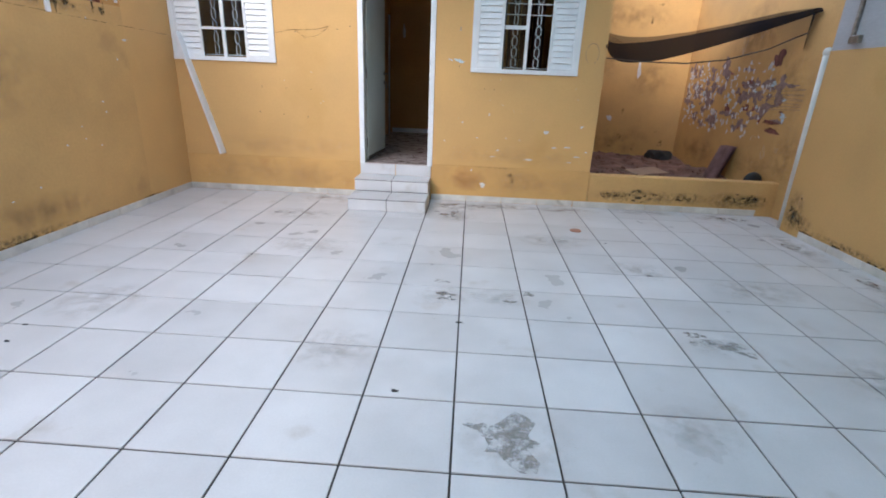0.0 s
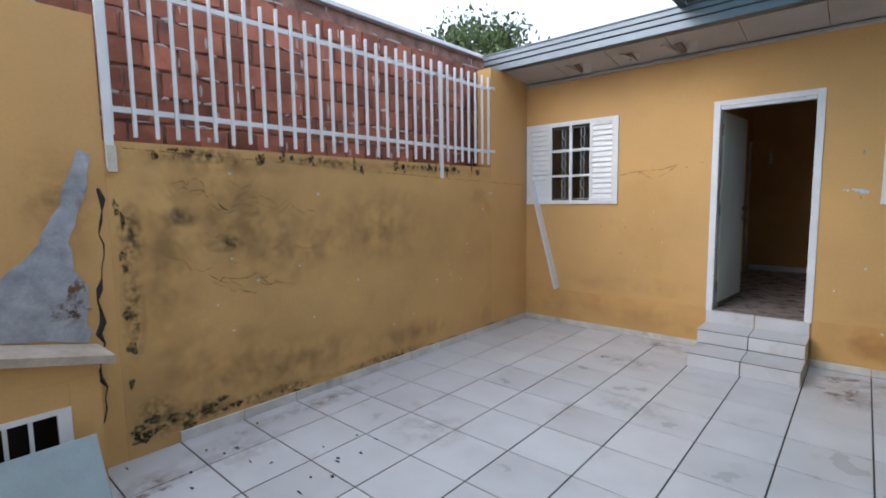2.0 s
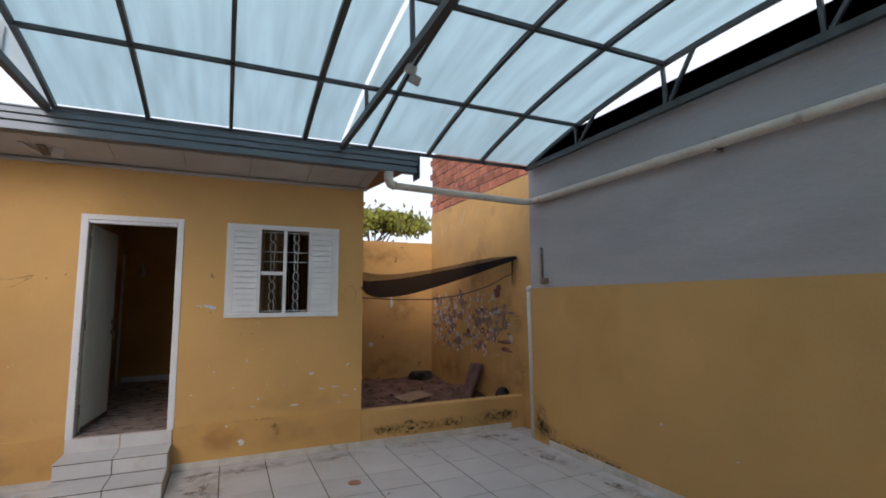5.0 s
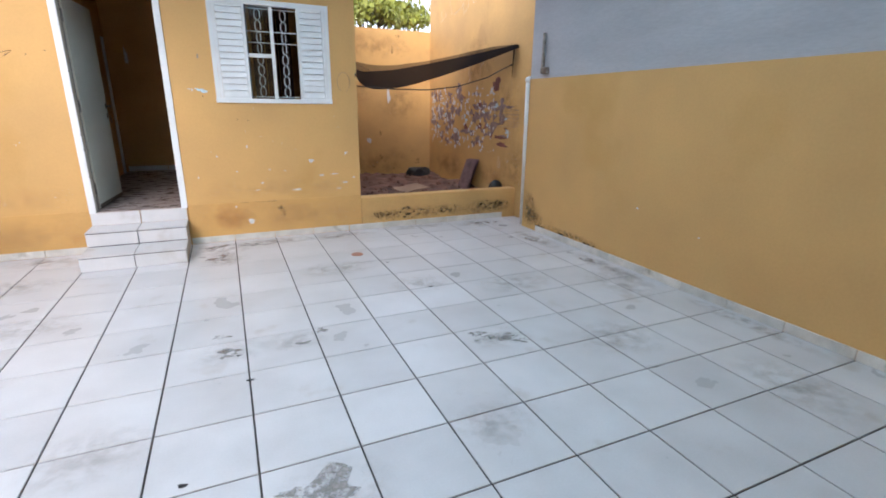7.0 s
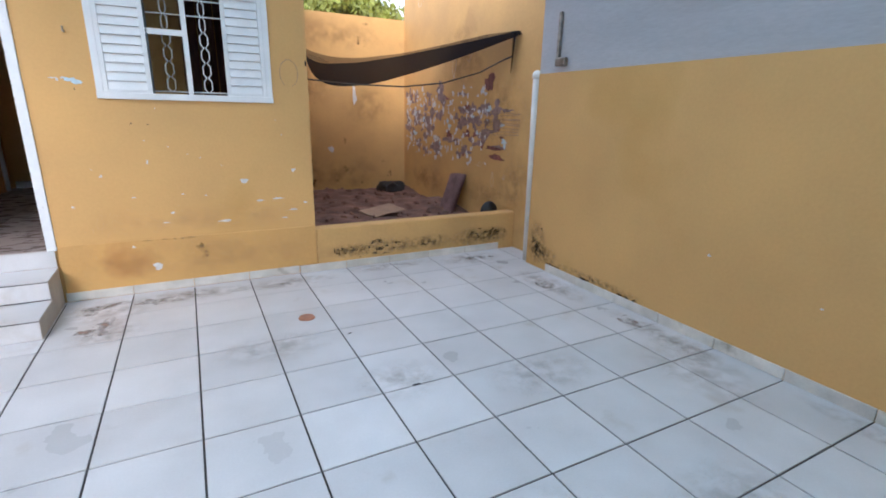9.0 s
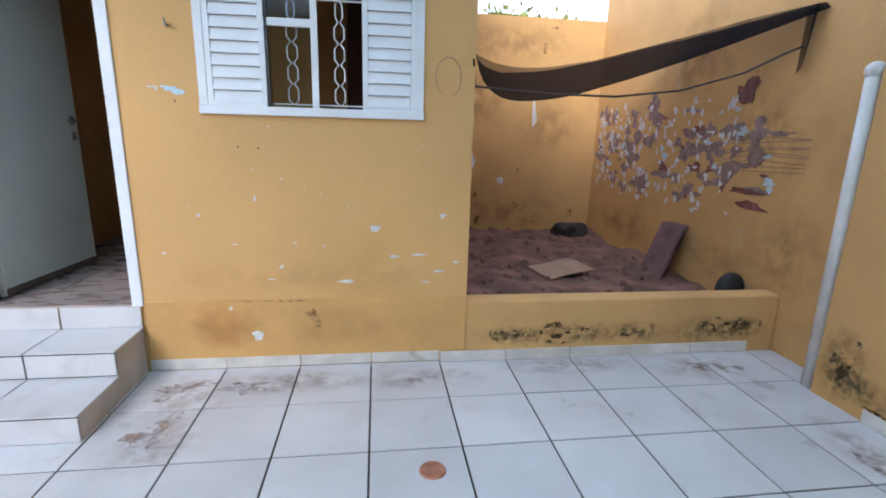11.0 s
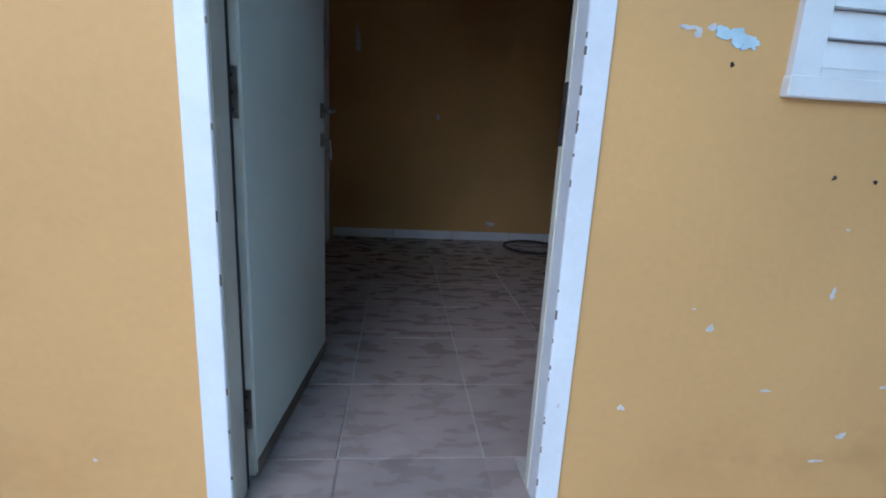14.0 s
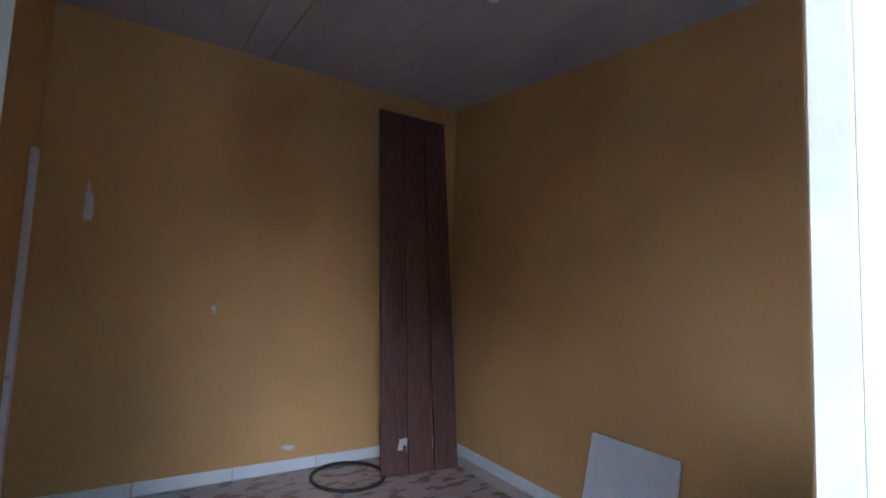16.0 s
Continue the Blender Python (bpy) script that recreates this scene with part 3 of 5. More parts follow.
bmesh.ops.create_uvsphere(bm, u_segments=16, v_segments=10, radius=0.05, matrix=Matrix.Translation((3.605, 5.335, 1.87)))
part("cap", bm, PVCW, vp, "round white pipe cap", True)
brk = thing("wall_bracket", "grey steel angle bracket on the cement wall", "bracket", 3.57, 4.95, 2.1)
part("arm", boxes((3.55, 3.585, 4.99, 5.02, 1.97, 2.38), bevel=0.004), STEEL, brk)
part("foot", boxes((3.54, 3.585, 4.89, 5.02, 1.93, 2.0), bevel=0.006), STEEL, brk)

# ---- steps ----
steps = thing("doorstep", "two white-tiled steps with dark edges up to the door", "steps", -0.905, 5.5, 0)
SX0, SX1 = -1.352, -0.462
part("core", boxes((SX0 + 0.01, SX1 - 0.01, 5.17, FACE - 0.013, 0, 0.135), (SX0 + 0.01, SX1 - 0.01, 5.54, FACE - 0.013, 0.136, 0.285)), GROUT, steps)
part("side_face", boxes((SX1 - 0.0099, SX1, 5.165, FACE - 0.013, 0, 0.134), (SX1 - 0.0099, SX1, 5.535, FACE - 0.013, 0.135, 0.284)), STEPSIDE, steps, "worn beige tiled side")
part("side_face", boxes((SX0, SX0 + 0.0099, 5.165, FACE - 0.013, 0, 0.134), (SX0, SX0 + 0.0099, 5.535, FACE - 0.013, 0.135, 0.284)), STEPSIDE, steps, "worn beige tiled side")
mid = (SX0 + SX1) / 2
for a, b in ((SX0, mid - 0.004), (mid + 0.004, SX1)):
    for y0, y1, z in ((5.15, 5.533, 0.145), (5.52, FACE - 0.014, 0.295)):
        part("tread_tile", boxes((a - (0.004 if a == SX0 else 0), b + (0.004 if b == SX1 else 0), y0 - 0.001, y1, z - 0.009, z), bevel=0.002), TILE, steps)
        part("riser_tile", boxes((a, b, y0, y0 + 0.009, z - 0.142, z - 0.017), bevel=0.002), TILE, steps)
    part("sill_tile", boxes((a, b, FACE - 0.022, FACE - 0.0125, 0.297, FLOOR_IN - 0.008), bevel=0.002), TILE, steps)
for y0, z in ((5.15, 0.145), (5.52, 0.295)):
    part("edge_shadow_joint", boxes((SX0 + 0.001, SX1 - 0.001, y0 + 0.002, y0 + 0.009, z - 0.0165, z - 0.0095)), GROUT, steps, "dark joint under the tread")

# ---- door ----
door = thing("door_1", "grey-green flush door standing open inwards in a white frame", "door", D0, 6.0, FLOOR_IN, kind="structure")
CX = 0.058
part("casing", boxes((D0 - CX, D0 + 0.004, FACE - 0.014, FACE - 0.0005, FLOOR_IN - 0.012, DT + 0.05), bevel=0.003), CASING, door, "white casing with chipped edges")
part("casing", boxes((D1 - 0.012, D1 + CX - 0.008, FACE - 0.014, FACE - 0.0005, FLOOR_IN - 0.012, DT + 0.05), bevel=0.003), CASING, door, "white casing with chipped edges")
part("casing", boxes((D0 + 0.0041, D1 - 0.0121, FACE - 0.0135, FACE - 0.0005, DT - 0.004, DT + 0.05), bevel=0.003), CASING, door, "white casing with chipped edges")
# Cream here puts the shade on the sky-averted jamb into its colour.
part("jamb", boxes((D0 + 0.001, D0 + 0.006, FACE, B - 0.022, FLOOR_IN, DT - 0.005), bevel=0.001), CREAM, door, "jamb in cream, its shaded tone put into the colour")
# Black strip puts the shade of the open hinge gap into colour.
part("seal", boxes((D0 + 0.0005, D0 + 0.004, B - 0.0215, B + 0.004, FLOOR_IN, DT - 0.005)), BLACK, door, "black strip painting the shade of the hinge gap")
part("jamb", boxes((D1 - 0.005, D1 - 0.001, FACE, 5.947, FLOOR_IN, DT - 0.005), bevel=0.001), CASING, door, "white jamb with chipped paint")
part("rebate", boxes((D1 - 0.008, D1 - 0.001, 5.9475, B - 0.004, FLOOR_IN, DT - 0.005), bevel=0.002), CREAM, door, "cream inner rebate of the jamb")
part("head_jamb", boxes((D0 + 0.0065, D1 - 0.019, FACE, B - 0.03, DT - 0.035, DT - 0.005)), CASING, door)
strike = part("strike_plate", boxes((D1 - 0.0105, D1 - 0.0082, 5.949, B - 0.005, 1.414, 1.566), bevel=0.001), BLACK, door, "dark metal strike plate")
for z in (1.455, 1.525):
    part("keep_hole", boxes((D1 - 0.0115, D1 - 0.0106, 5.955, B - 0.012, z - 0.02, z + 0.02)), RUST, strike, "rusty latch hole")
r3 = random.Random(33)
for x, num in ((D1 - 0.012, 24), (D0 + 0.004, 9)):
    for k in range(num):
        z, h = r3.uniform(0.5, 2.3), r3.uniform(0.006, 0.03)
        part("bare_chip", boxes((x - 0.0015, x + r3.uniform(0.001, 0.004), FACE - 0.0152, FACE - 0.0125, z, z + h), bevel=0.0005), KICK, door, "dark chip where the paint has broken off")
HX = -1.318
swing = Matrix.Translation((HX, B + 0.025, 0)) @ Matrix.Rotation(radians(-4.8), 4, "Z")


def on_leaf(name, bm, mat, parent, label="", smooth=False):
    """A part given in the leaf's own axes: x through it, y along it from the hinge."""
    bmesh.ops.transform(bm, matrix=swing, verts=bm.verts)
    return part(name, bm, mat, parent, label, smooth)


leaf = on_leaf("leaf", boxes((0, 0.035, 0.012, 0.85, FLOOR_IN + 0.012, DT - 0.04), bevel=0.003), DOORP, door)
on_leaf("kick_strip", boxes((0.0352, 0.039, 0.016, 0.846, FLOOR_IN + 0.013, FLOOR_IN + 0.055)), KICK, leaf, "dull brown strip along the foot")
on_leaf("edge_strip", boxes((0.001, 0.034, 0.004, 0.0118, FLOOR_IN + 0.012, DT - 0.04), bevel=0.001), CREAM, leaf, "cream painted door edge")
for z in (0.66, 1.50, 2.34):
    hinge = on_leaf("hinge", boxes((-0.004, 0.032, 0.0005, 0.0036, z - 0.06, z + 0.06), bevel=0.001), STEEL, leaf, "dull steel hinge leaf")
    on_leaf("knuckle", tube(bmesh.new(), [(-0.006, 0.0, z - 0.062), (-0.006, 0.0, z + 0.062)], 0.007, 8), STEEL, hinge)
    for dz in (-0.04, 0.0, 0.04):
        on_leaf("screw", boxes((0.012, 0.02, -0.001, 0.0004, z + dz - 0.004, z + dz + 0.004)), DARKMETAL, hinge)
hz = 1.50
on_leaf("rose", boxes((0.0352, 0.043, 0.775, 0.815, hz - 0.03, hz + 0.03), bevel=0.004), STEEL, leaf)
on_leaf("lock_plate", boxes((0.0352, 0.043, 0.775, 0.815, hz - 0.14, hz - 0.085), bevel=0.004), STEEL, leaf)
on_leaf("handle", tube(bmesh.new(), [(0.042, 0.797, hz), (0.082, 0.797, hz), (0.088, 0.78, hz), (0.088, 0.69, hz - 0.005)], 0.009, 10), STEEL, leaf, "steel lever handle", True)
on_leaf("key", tube(bmesh.new(), [(0.042, 0.797, hz - 0.112), (0.068, 0.797, hz - 0.112), (0.072, 0.797, hz - 0.19)], 0.006, 8), STEEL, leaf, "key hanging in the lock")


# ---- windows ----
def chain_grille(parent, xs, z0, z1, y, style):
    for z in ([z0 + 0.02, z1 - 0.02] + [z0 + (z1 - z0) * f for f in ((0.62, 0.74) if style == 0 else (0.34, 0.66))]):
        part("grille_bar", tube(bmesh.new(), [(xs[0] - 0.14, y, z), (xs[-1] + 0.14, y, z)], 0.005, 6), WHITE, parent)
    for x in xs:
        bm = bmesh.new()
        n = 8 if style == 0 else 7
        h = (z1 - z0 - 0.04) / n
        for k in range(n):
            a, b = z0 + 0.02 + h * k, z0 + 0.02 + h * (k + 1)
            w = 0.028 if style == 0 else 0.024
            if style == 0 and k in (4, 5):
                w = 0.02
            for s in (-1, 1):
                tube(bm, [(x + s * 0.006, y, a), (x + s * w, y, a + h * 0.25), (x + s * w, y, b - h * 0.25), (x + s * 0.006, y, b)], 0.005, 5)
        part("grille_chain", bm, WHITE, parent, "white wrought chain pattern")


def window(name, w, o0, o1, label, style):
    x0, x1, z0, z1 = w
    th = thing(name, label, "window", (x0 + x1) / 2, FACE, z0, kind="structure")
    f = 0.03
    yf = FACE - 0.018
    part("window_frame", boxes((x0 - 0.015, x1 + 0.015, yf, FACE + 0.06, z1 - f, z1 + 0.02), (x0 - 0.015, x0 + f, yf, FACE + 0.06, z0 + f, z1 - f - 0.0005), (x1 - f, x1 + 0.015, yf, FACE + 0.06, z0 + f, z1 - f - 0.0005)), WHITE, th)
    part("window_sill", boxes((x0 - 0.018, x1 + 0.018, yf - 0.006, FACE + 0.06, z0 - 0.018, z0 + f - 0.0005), bevel=0.003), WHITE, th)
    for a, b in ((x0 + f, o0), (o1, x1 - f)):
        sh = part("shutter", boxes((a + 0.0005, a + 0.03, yf + 0.006, yf + 0.03, z0 + f, z1 - f), (b - 0.03, b - 0.0005, yf + 0.006, yf + 0.03, z0 + f, z1 - f), (a + 0.031, b - 0.031, yf + 0.006, yf + 0.03, z1 - f - 0.03, z1 - f), (a + 0.031, b - 0.031, yf + 0.006, yf + 0.03, z0 + f, z0 + f + 0.02), (a + 0.031, b - 0.031, yf + 0.029, yf + 0.033, z0 + f, z1 - f)), WHITE, th, "white louvred steel shutter")
        n = 14
        h = (z1 - z0 - 2 * f - 0.05) / n
        me = None
        for k in range(n):
            z = z0 + f + 0.02 + h * k
            if me is None:
                bm = bmesh.new()
                vs = [bm.verts.new(q) for q in ((a + 0.031, yf + 0.004, z), (b - 0.031, yf + 0.004, z), (b - 0.031, yf + 0.022, z + h * 0.94), (a + 0.031, yf + 0.022, z + h * 0.94), (a + 0.031, yf + 0.022, z), (b - 0.031, yf + 0.022, z))]
                for q in ((0, 1, 2, 3), (0, 1, 5, 4), (3, 2, 5, 4)):
                    bm.faces.new([vs[i] for i in q])
                slat = part("slat", bm, WHITE, sh)
                me = slat.data
            else:
                s = new("slat", me)
                s.parent = sh
                s.location = (0, 0, h * k)
    m = (o0 + o1) / 2
    part("mullion", boxes((m - 0.018, m + 0.018, FACE + 0.0, FACE + 0.03, z0 + f, z1 - f)), WHITE, th)
    spans = ((o0, m - 0.018), (m + 0.018, o1))
    if style == 0:
        part("glazing_bar", boxes((o0, m - 0.0185, FACE + 0.002, FACE + 0.03, z0 + 0.46, z0 + 0.50)), WHITE, th)
        part("track", boxes((o0, o0 + 0.015, FACE + 0.002, FACE + 0.03, z0 + f, z1 - f)), DARKMETAL, th)
        rows = ((z0 + f, z1 - f),)
    else:
        for z in (z0 + 0.34, z0 + 0.66):
            for a, b in spans:
                part("glazing_bar", boxes((a, b, FACE + 0.002, FACE + 0.028, z - 0.014, z + 0.014)), WHITE, th)
        rows = ((z0 + f, z0 + 0.325), (z0 + 0.355, z0 + 0.645), (z0 + 0.675, z1 - f))
    for a, b in spans[:(1 if style == 0 else 2)]:
        for lo, hi in rows:
            pn = part("pane", boxes((a, b, FACE + 0.034, FACE + 0.038, lo, hi)), GLASS, th)
            pn.visible_shadow = False
    chain_grille(th, [(o0 + m) / 2, (m + o1) / 2], z0 + f, z1 - f, FACE + 0.075, style)
    return th


window("window_1", WR, 0.335, 0.865, "white steel window with louvred side shutters, sliding pane and chain grille", 0)
window("window_2", WL, -3.22, -2.705, "white steel window with louvred side shutters, six panes and twisted grille", 1)

# ---- railing on the left wall ----
rail = thing("railing", "white-painted steel security railing on top of the yard wall", "railing", LEFT, 3, 2.03)
for z in (2.23, 2.98):
    part("rail_bar", bar(bmesh.new(), (LEFT - 0.05, 1.06, z), (LEFT - 0.05, 5.06, z), 0.02, 0.035), WHITE, rail)
base = part("picket", boxes((LEFT - 0.038, LEFT - 0.012, 1.09, 1.112, 2.07, 3.11), bevel=0.003), WHITE, rail)
for k in range(1, 32):
    s = new("picket", base.data)
    s.parent, s.location = rail, (rng.uniform(-0.004, 0.004), 0.1265 * k, rng.uniform(-0.012, 0.012))
for y, z0 in ((1.05, 1.86), (4.10, 1.88)):
    part("post", boxes((LEFT - 0.012, LEFT + 0.018, y, y + 0.045, z0, 3.1), bevel=0.003), WHITE, rail)
for z in (2.23, 2.98):
    part("anchor", boxes((LEFT - 0.03, LEFT + 0.012, 5.03, 5.12, z - 0.015, z + 0.015), bevel=0.003), WHITE, rail)
part("anchor_plate", boxes((LEFT + 0.0185, LEFT + 0.03, 1.05, 1.10, 1.84, 2.0), bevel=0.002), PVC, rail, "rusty cream anchor plate")

# ---- neighbour's brick wall, chimney ----
nb = structure("wall_neighbour", boxes((-4.25, -4.03, -2.5, 6.6, -0.1, 3.46)), MORTAR, "rough red hollow-brick neighbour wall behind the railing")
part("cap_flashing", boxes((-4.30, -3.96, -2.5, 6.6, 3.465, 3.51), bevel=0.006), FLASH, nb, "pale metal flashing on the wall top")
pit_brick = structure("wall_pit_brick", boxes((PIT_X + 0.02, PIT_X + 0.2, 5.275, PIT_Y, 3.501, 4.75)), MORTAR, "red brick upper part of the high wall")
ch = thing("chimney", "white block tower with a flat roof on the neighbour's house", "chimney", -6.3, 3.2, 3)
part("shaft", boxes((-6.7, -6.0, 2.86, 3.56, 0, 5.2), bevel=0.02), BLOCK, ch)
for z in (3.9, 4.3, 4.7, 5.1):
    part("joint", boxes((-6.705, -5.995, 2.855, 3.565, z, z + 0.012)), CEMENT, ch)
for a, b in ((-6.14, 3.42), (-6.14, 2.86), (-6.7, 3.42), (-6.7, 2.86)):
    part("corner_post", boxes((a, a + 0.14, b, b + 0.14, 5.201, 5.5)), BLOCK, ch)
part("roof_slab", boxes((-6.9, -5.8, 2.66, 3.76, 5.501, 5.58), bevel=0.01), CEMENT, ch)
# Solid black box paints the shade in the openings under the slab.
part("dark_recess", boxes((-6.5, -6.2, 3.0, 3.4, 5.201, 5.5)), BLACK, ch)

# ---- low service box with leaning boards ----
sb = thing("service_box", "ochre masonry box with a sloping concrete slab and barred vent", "service box", -3.45, 0.3, 0)
part("body", boxes((LEFT + 0.001, -3.30, -0.9, 0.86, 0, 0.20), (LEFT + 0.001, -3.30, 0.72, 0.86, 0.2005, 0.70), (LEFT + 0.001, -3.30, -0.9, 0.0, 0.2005, 0.70), (LEFT + 0.001, -3.30, 0.0005, 0.7195, 0.56, 0.70), (LEFT + 0.001, -3.56, 0.0005, 0.7195, 0.2005, 0.5595)), OCHRE, sb)
# Shade inside the shallow vent is painted as a black back sheet.
part("recess_lining", boxes((-3.559, -3.552, 0.002, 0.718, 0.202, 0.558)), BLACK, sb, "black sheet painting the shade behind the vent bars")
bm = bmesh.new()
vs = [bm.verts.new((x, y, z)) for x in (LEFT + 0.001, -3.24) for y, z in ((-0.95, 1.15), (0.93, 0.755), (0.93, 0.80), (-0.95, 1.20))]
for f in ((0, 1, 2, 3), (4, 5, 6, 7), (0, 1, 5, 4), (1, 2, 6, 5), (2, 3, 7, 6), (3, 0, 4, 7)):
    bm.faces.new([vs[k] for k in f])
part("slab", bm, SLABSTONE, sb)
bm = bmesh.new()
vs = [bm.verts.new((x, y, z)) for x in (LEFT + 0.001, -3.302) for y, z in ((-0.9, 0.7005), (0.858, 0.7005), (0.858, 0.768), (-0.9, 1.138))]
for f in ((0, 1, 2, 3), (4, 5, 6, 7), (0, 1, 5, 4), (1, 2, 6, 5), (2, 3, 7, 6), (3, 0, 4, 7)):
    bm.faces.new([vs[k] for k in f])
part("gable", bm, OCHRE, sb)
part("vent_frame", boxes((-3.33, -3.292, 0.0, 0.72, 0.53, 0.56), (-3.33, -3.292, 0.0, 0.72, 0.2, 0.23), (-3.33, -3.292, 0.66, 0.72, 0.2305, 0.5295), (-3.33, -3.292, 0.0, 0.06, 0.2305, 0.5295)), WHITE, sb)
for k in range(5):
    part("vent_bar", boxes((-3.325, -3.30, 0.14 + 0.1 * k, 0.158 + 0.1 * k, 0.2305, 0.5295)), WHITE, sb)


def leaning(name, label, x0, x1, z1, y0, y1, t, mat, category="board"):
    bm = bmesh.new()
    d = Vector((x1 - x0, 0, z1)).normalized()
    n = Vector((d.z, 0, -d.x)) * t
    base = [Vector((x0, y0, 0.002)), Vector((x0, y1, 0.002)), Vector((x1, y1, z1)), Vector((x1, y0, z1))]
    vs = [bm.verts.new(p) for p in base] + [bm.verts.new(p + n) for p in base]
    for f in ((0, 1, 2, 3), (4, 5, 6, 7), (0, 1, 5, 4), (1, 2, 6, 5), (2, 3, 7, 6), (3, 0, 4, 7)):
        bm.faces.new([vs[k] for k in f])
    bmesh.ops.bevel(bm, geom=list(bm.edges), offset=0.003, segments=1, affect="EDGES")
    return tagged(part(name, bm, mat), label, category)


leaning("grey_board", "square blue-grey board leaning on the service box", -2.90, -3.20, 0.40, 0.30, 0.80, 0.02, GREYBOARD)
leaning("brown_board", "brown-grey board leaning beside the grey one", -2.88, -3.20, 0.37, -0.25, 0.27, 0.02, BROWNBOARD)

# ---- white batten leaning by the window ----
bt = thing("batten", "long white-painted batten leaning across the wall corner", "batten", -3.05, 5.83, 0.46)
part("board", bar(bmesh.new(), (-3.10, 5.815, 0.47), (-3.49, 5.83, 1.87), 0.02, 0.14), WHITE, bt)

# ---- planting bed: net, cord, things on the soil ----
def net_sheet(name, mat, label, rows, n=20):
    """A hanging sheet between curves; each row gives start, middle dip and end."""
    bm = bmesh.new()
    grid = []
    for a, m, b in rows:
        a, m, b = Vector(a), Vector(m), Vector(b)
        c = 2 * m - (a + b) / 2
        grid.append([bm.verts.new(a * (1 - s) ** 2 + c * 2 * s * (1 - s) + b * s * s + Vector((0, 0, 0.012 * noise.noise(Vector((s * 9, a.z * 5, 0)))))) for s in [k / n for k in range(n + 1)]])
    for r, q in zip(grid, grid[1:]):
        for k in range(n):
            bm.faces.new((r[k], r[k + 1], q[k + 1], q[k]))
    return part(name, bm, mat, netting, label, True)


netting = thing("shade_net", "torn black shade net sagging between the house corner and the wall", "shade net", 2.6, 6.0, 2.0)
net_sheet("front_fold", NETD, "doubled dark fold of netting", [((1.53, 5.98, 2.03), (2.40, 7.3, 1.79), (3.79, 5.88, 2.32)), ((1.53, 6.02, 2.06), (2.40, 7.45, 1.93), (3.79, 5.92, 2.36)), ((1.53, 6.06, 2.08), (2.40, 7.6, 2.07), (3.79, 5.98, 2.37))])
net_sheet("back_drape", NET, "thin see-through netting", [((1.53, 6.06, 2.08), (2.40, 7.6, 2.07), (3.79, 5.98, 2.37)), ((1.53, 6.5, 2.26), (2.45, 8.0, 2.14), (3.79, 6.6, 2.40)), ((1.53, 7.2, 2.40), (2.5, 8.3, 2.2), (3.79, 7.4, 2.40))])
net_sheet("hanging_end", NET, "loose hanging corner of the net", [((3.70, 5.90, 2.34), (3.74, 5.92, 2.34), (3.795, 6.06, 2.36)), ((3.72, 5.94, 2.0), (3.75, 5.98, 1.97), (3.79, 6.06, 1.94))], 6)
cord = thing("cord", "dark cord sagging under the shade net", "cord", 2.6, 6.0, 1.9)
pts = [Vector((1.50, 5.83, 1.90)), Vector((1.55, 6.02, 1.77)), Vector((2.0, 6.03, 1.745)), Vector((2.5, 6.05, 1.745)), Vector((2.95, 6.06, 1.80)), Vector((3.40, 6.06, 1.93)), Vector((3.66, 6.05, 2.06)), Vector((3.80, 6.05, 2.12))]
part("line", tube(bmesh.new(), pts, 0.008, 6), CORD, cord)
loop = [(1.36 + 0.075 * math.cos(a), FACE - 0.012, 1.80 + 0.11 * math.sin(a)) for a in [k * 0.3 for k in range(-4, 15)]]
wire = thing("wire_loop", "thin wire loop hanging at the house corner", "wire", 1.36, FACE, 1.8)
part("strand", tube(bmesh.new(), loop, 0.0022, 5), CARD, wire)

tiles_lean = []
for k in range(3):
    bm = bmesh.new()
    vs = []
    for j, (dx, z) in enumerate(((0, 0.22), (0.18, 0.72))):
        for q in range(7):
            s = q / 6
            vs.append(bm.verts.new((3.52 + k * 0.035 + dx + 0.02 * math.sin(s * math.pi), 6.86 + s * 0.36 + k * 0.02, z - 0.02 * s)))
    for q in range(6):
        bm.faces.new((vs[q], vs[q + 1], vs[q + 8], vs[q + 7]))
    bmesh.ops.solidify(bm, geom=list(bm.faces), thickness=0.02)
    tagged(part("roof_tile", bm, PINK), "pinkish-grey roof tile leaning on the bed's wall", "roof tile", "roof tiles stacked in the bed")
bm = bmesh.new()
bmesh.ops.create_uvsphere(bm, u_segments=20, v_segments=12, radius=0.13, matrix=pose(3.66, 6.16, 0.36) @ Matrix.Diagonal((0.9, 0.55, 1.05, 1)))
tagged(part("rubber_bowl", bm, BLACK, None, "", True), "black rubber bowl tipped against the low wall", "bowl")
bk = thing("black_planks", "dark planks standing against the house side in the bed", "planks", 1.9, 8.6, 0.25)
for k, (x, y, h) in enumerate(((1.62, 8.2, 0.85), (1.70, 8.35, 1.1), (1.78, 8.6, 0.7))):
    part("plank", bar(bmesh.new(), (x + 0.22, y, 0.2), (x - 0.05, y, h), 0.10, 0.02), BLACK, bk)
part("plate", boxes((1.66, 1.84, 8.08, 8.15, 0.76, 0.96), bevel=0.003), BLACK, bk, "small black sign plate")
for x, z in ((1.69, 0.87), (1.76, 0.87), (1.70, 0.80), (1.77, 0.80)):
    part("mark", boxes((x, x + 0.045, 8.074, 8.079, z, z + 0.045)), PEEL, bk, "pale unreadable mark")
bm = bmesh.new()
bmesh.ops.create_grid(bm, x_segments=6, y_segments=4, size=0.5, matrix=pose(2.62, 7.0, 0.31, 4, -5, 20) @ Matrix.Diagonal((0.5, 0.34, 1, 1)))
for v in bm.verts:
    v.co.z += 0.02 * noise.noise(v.co * 5)
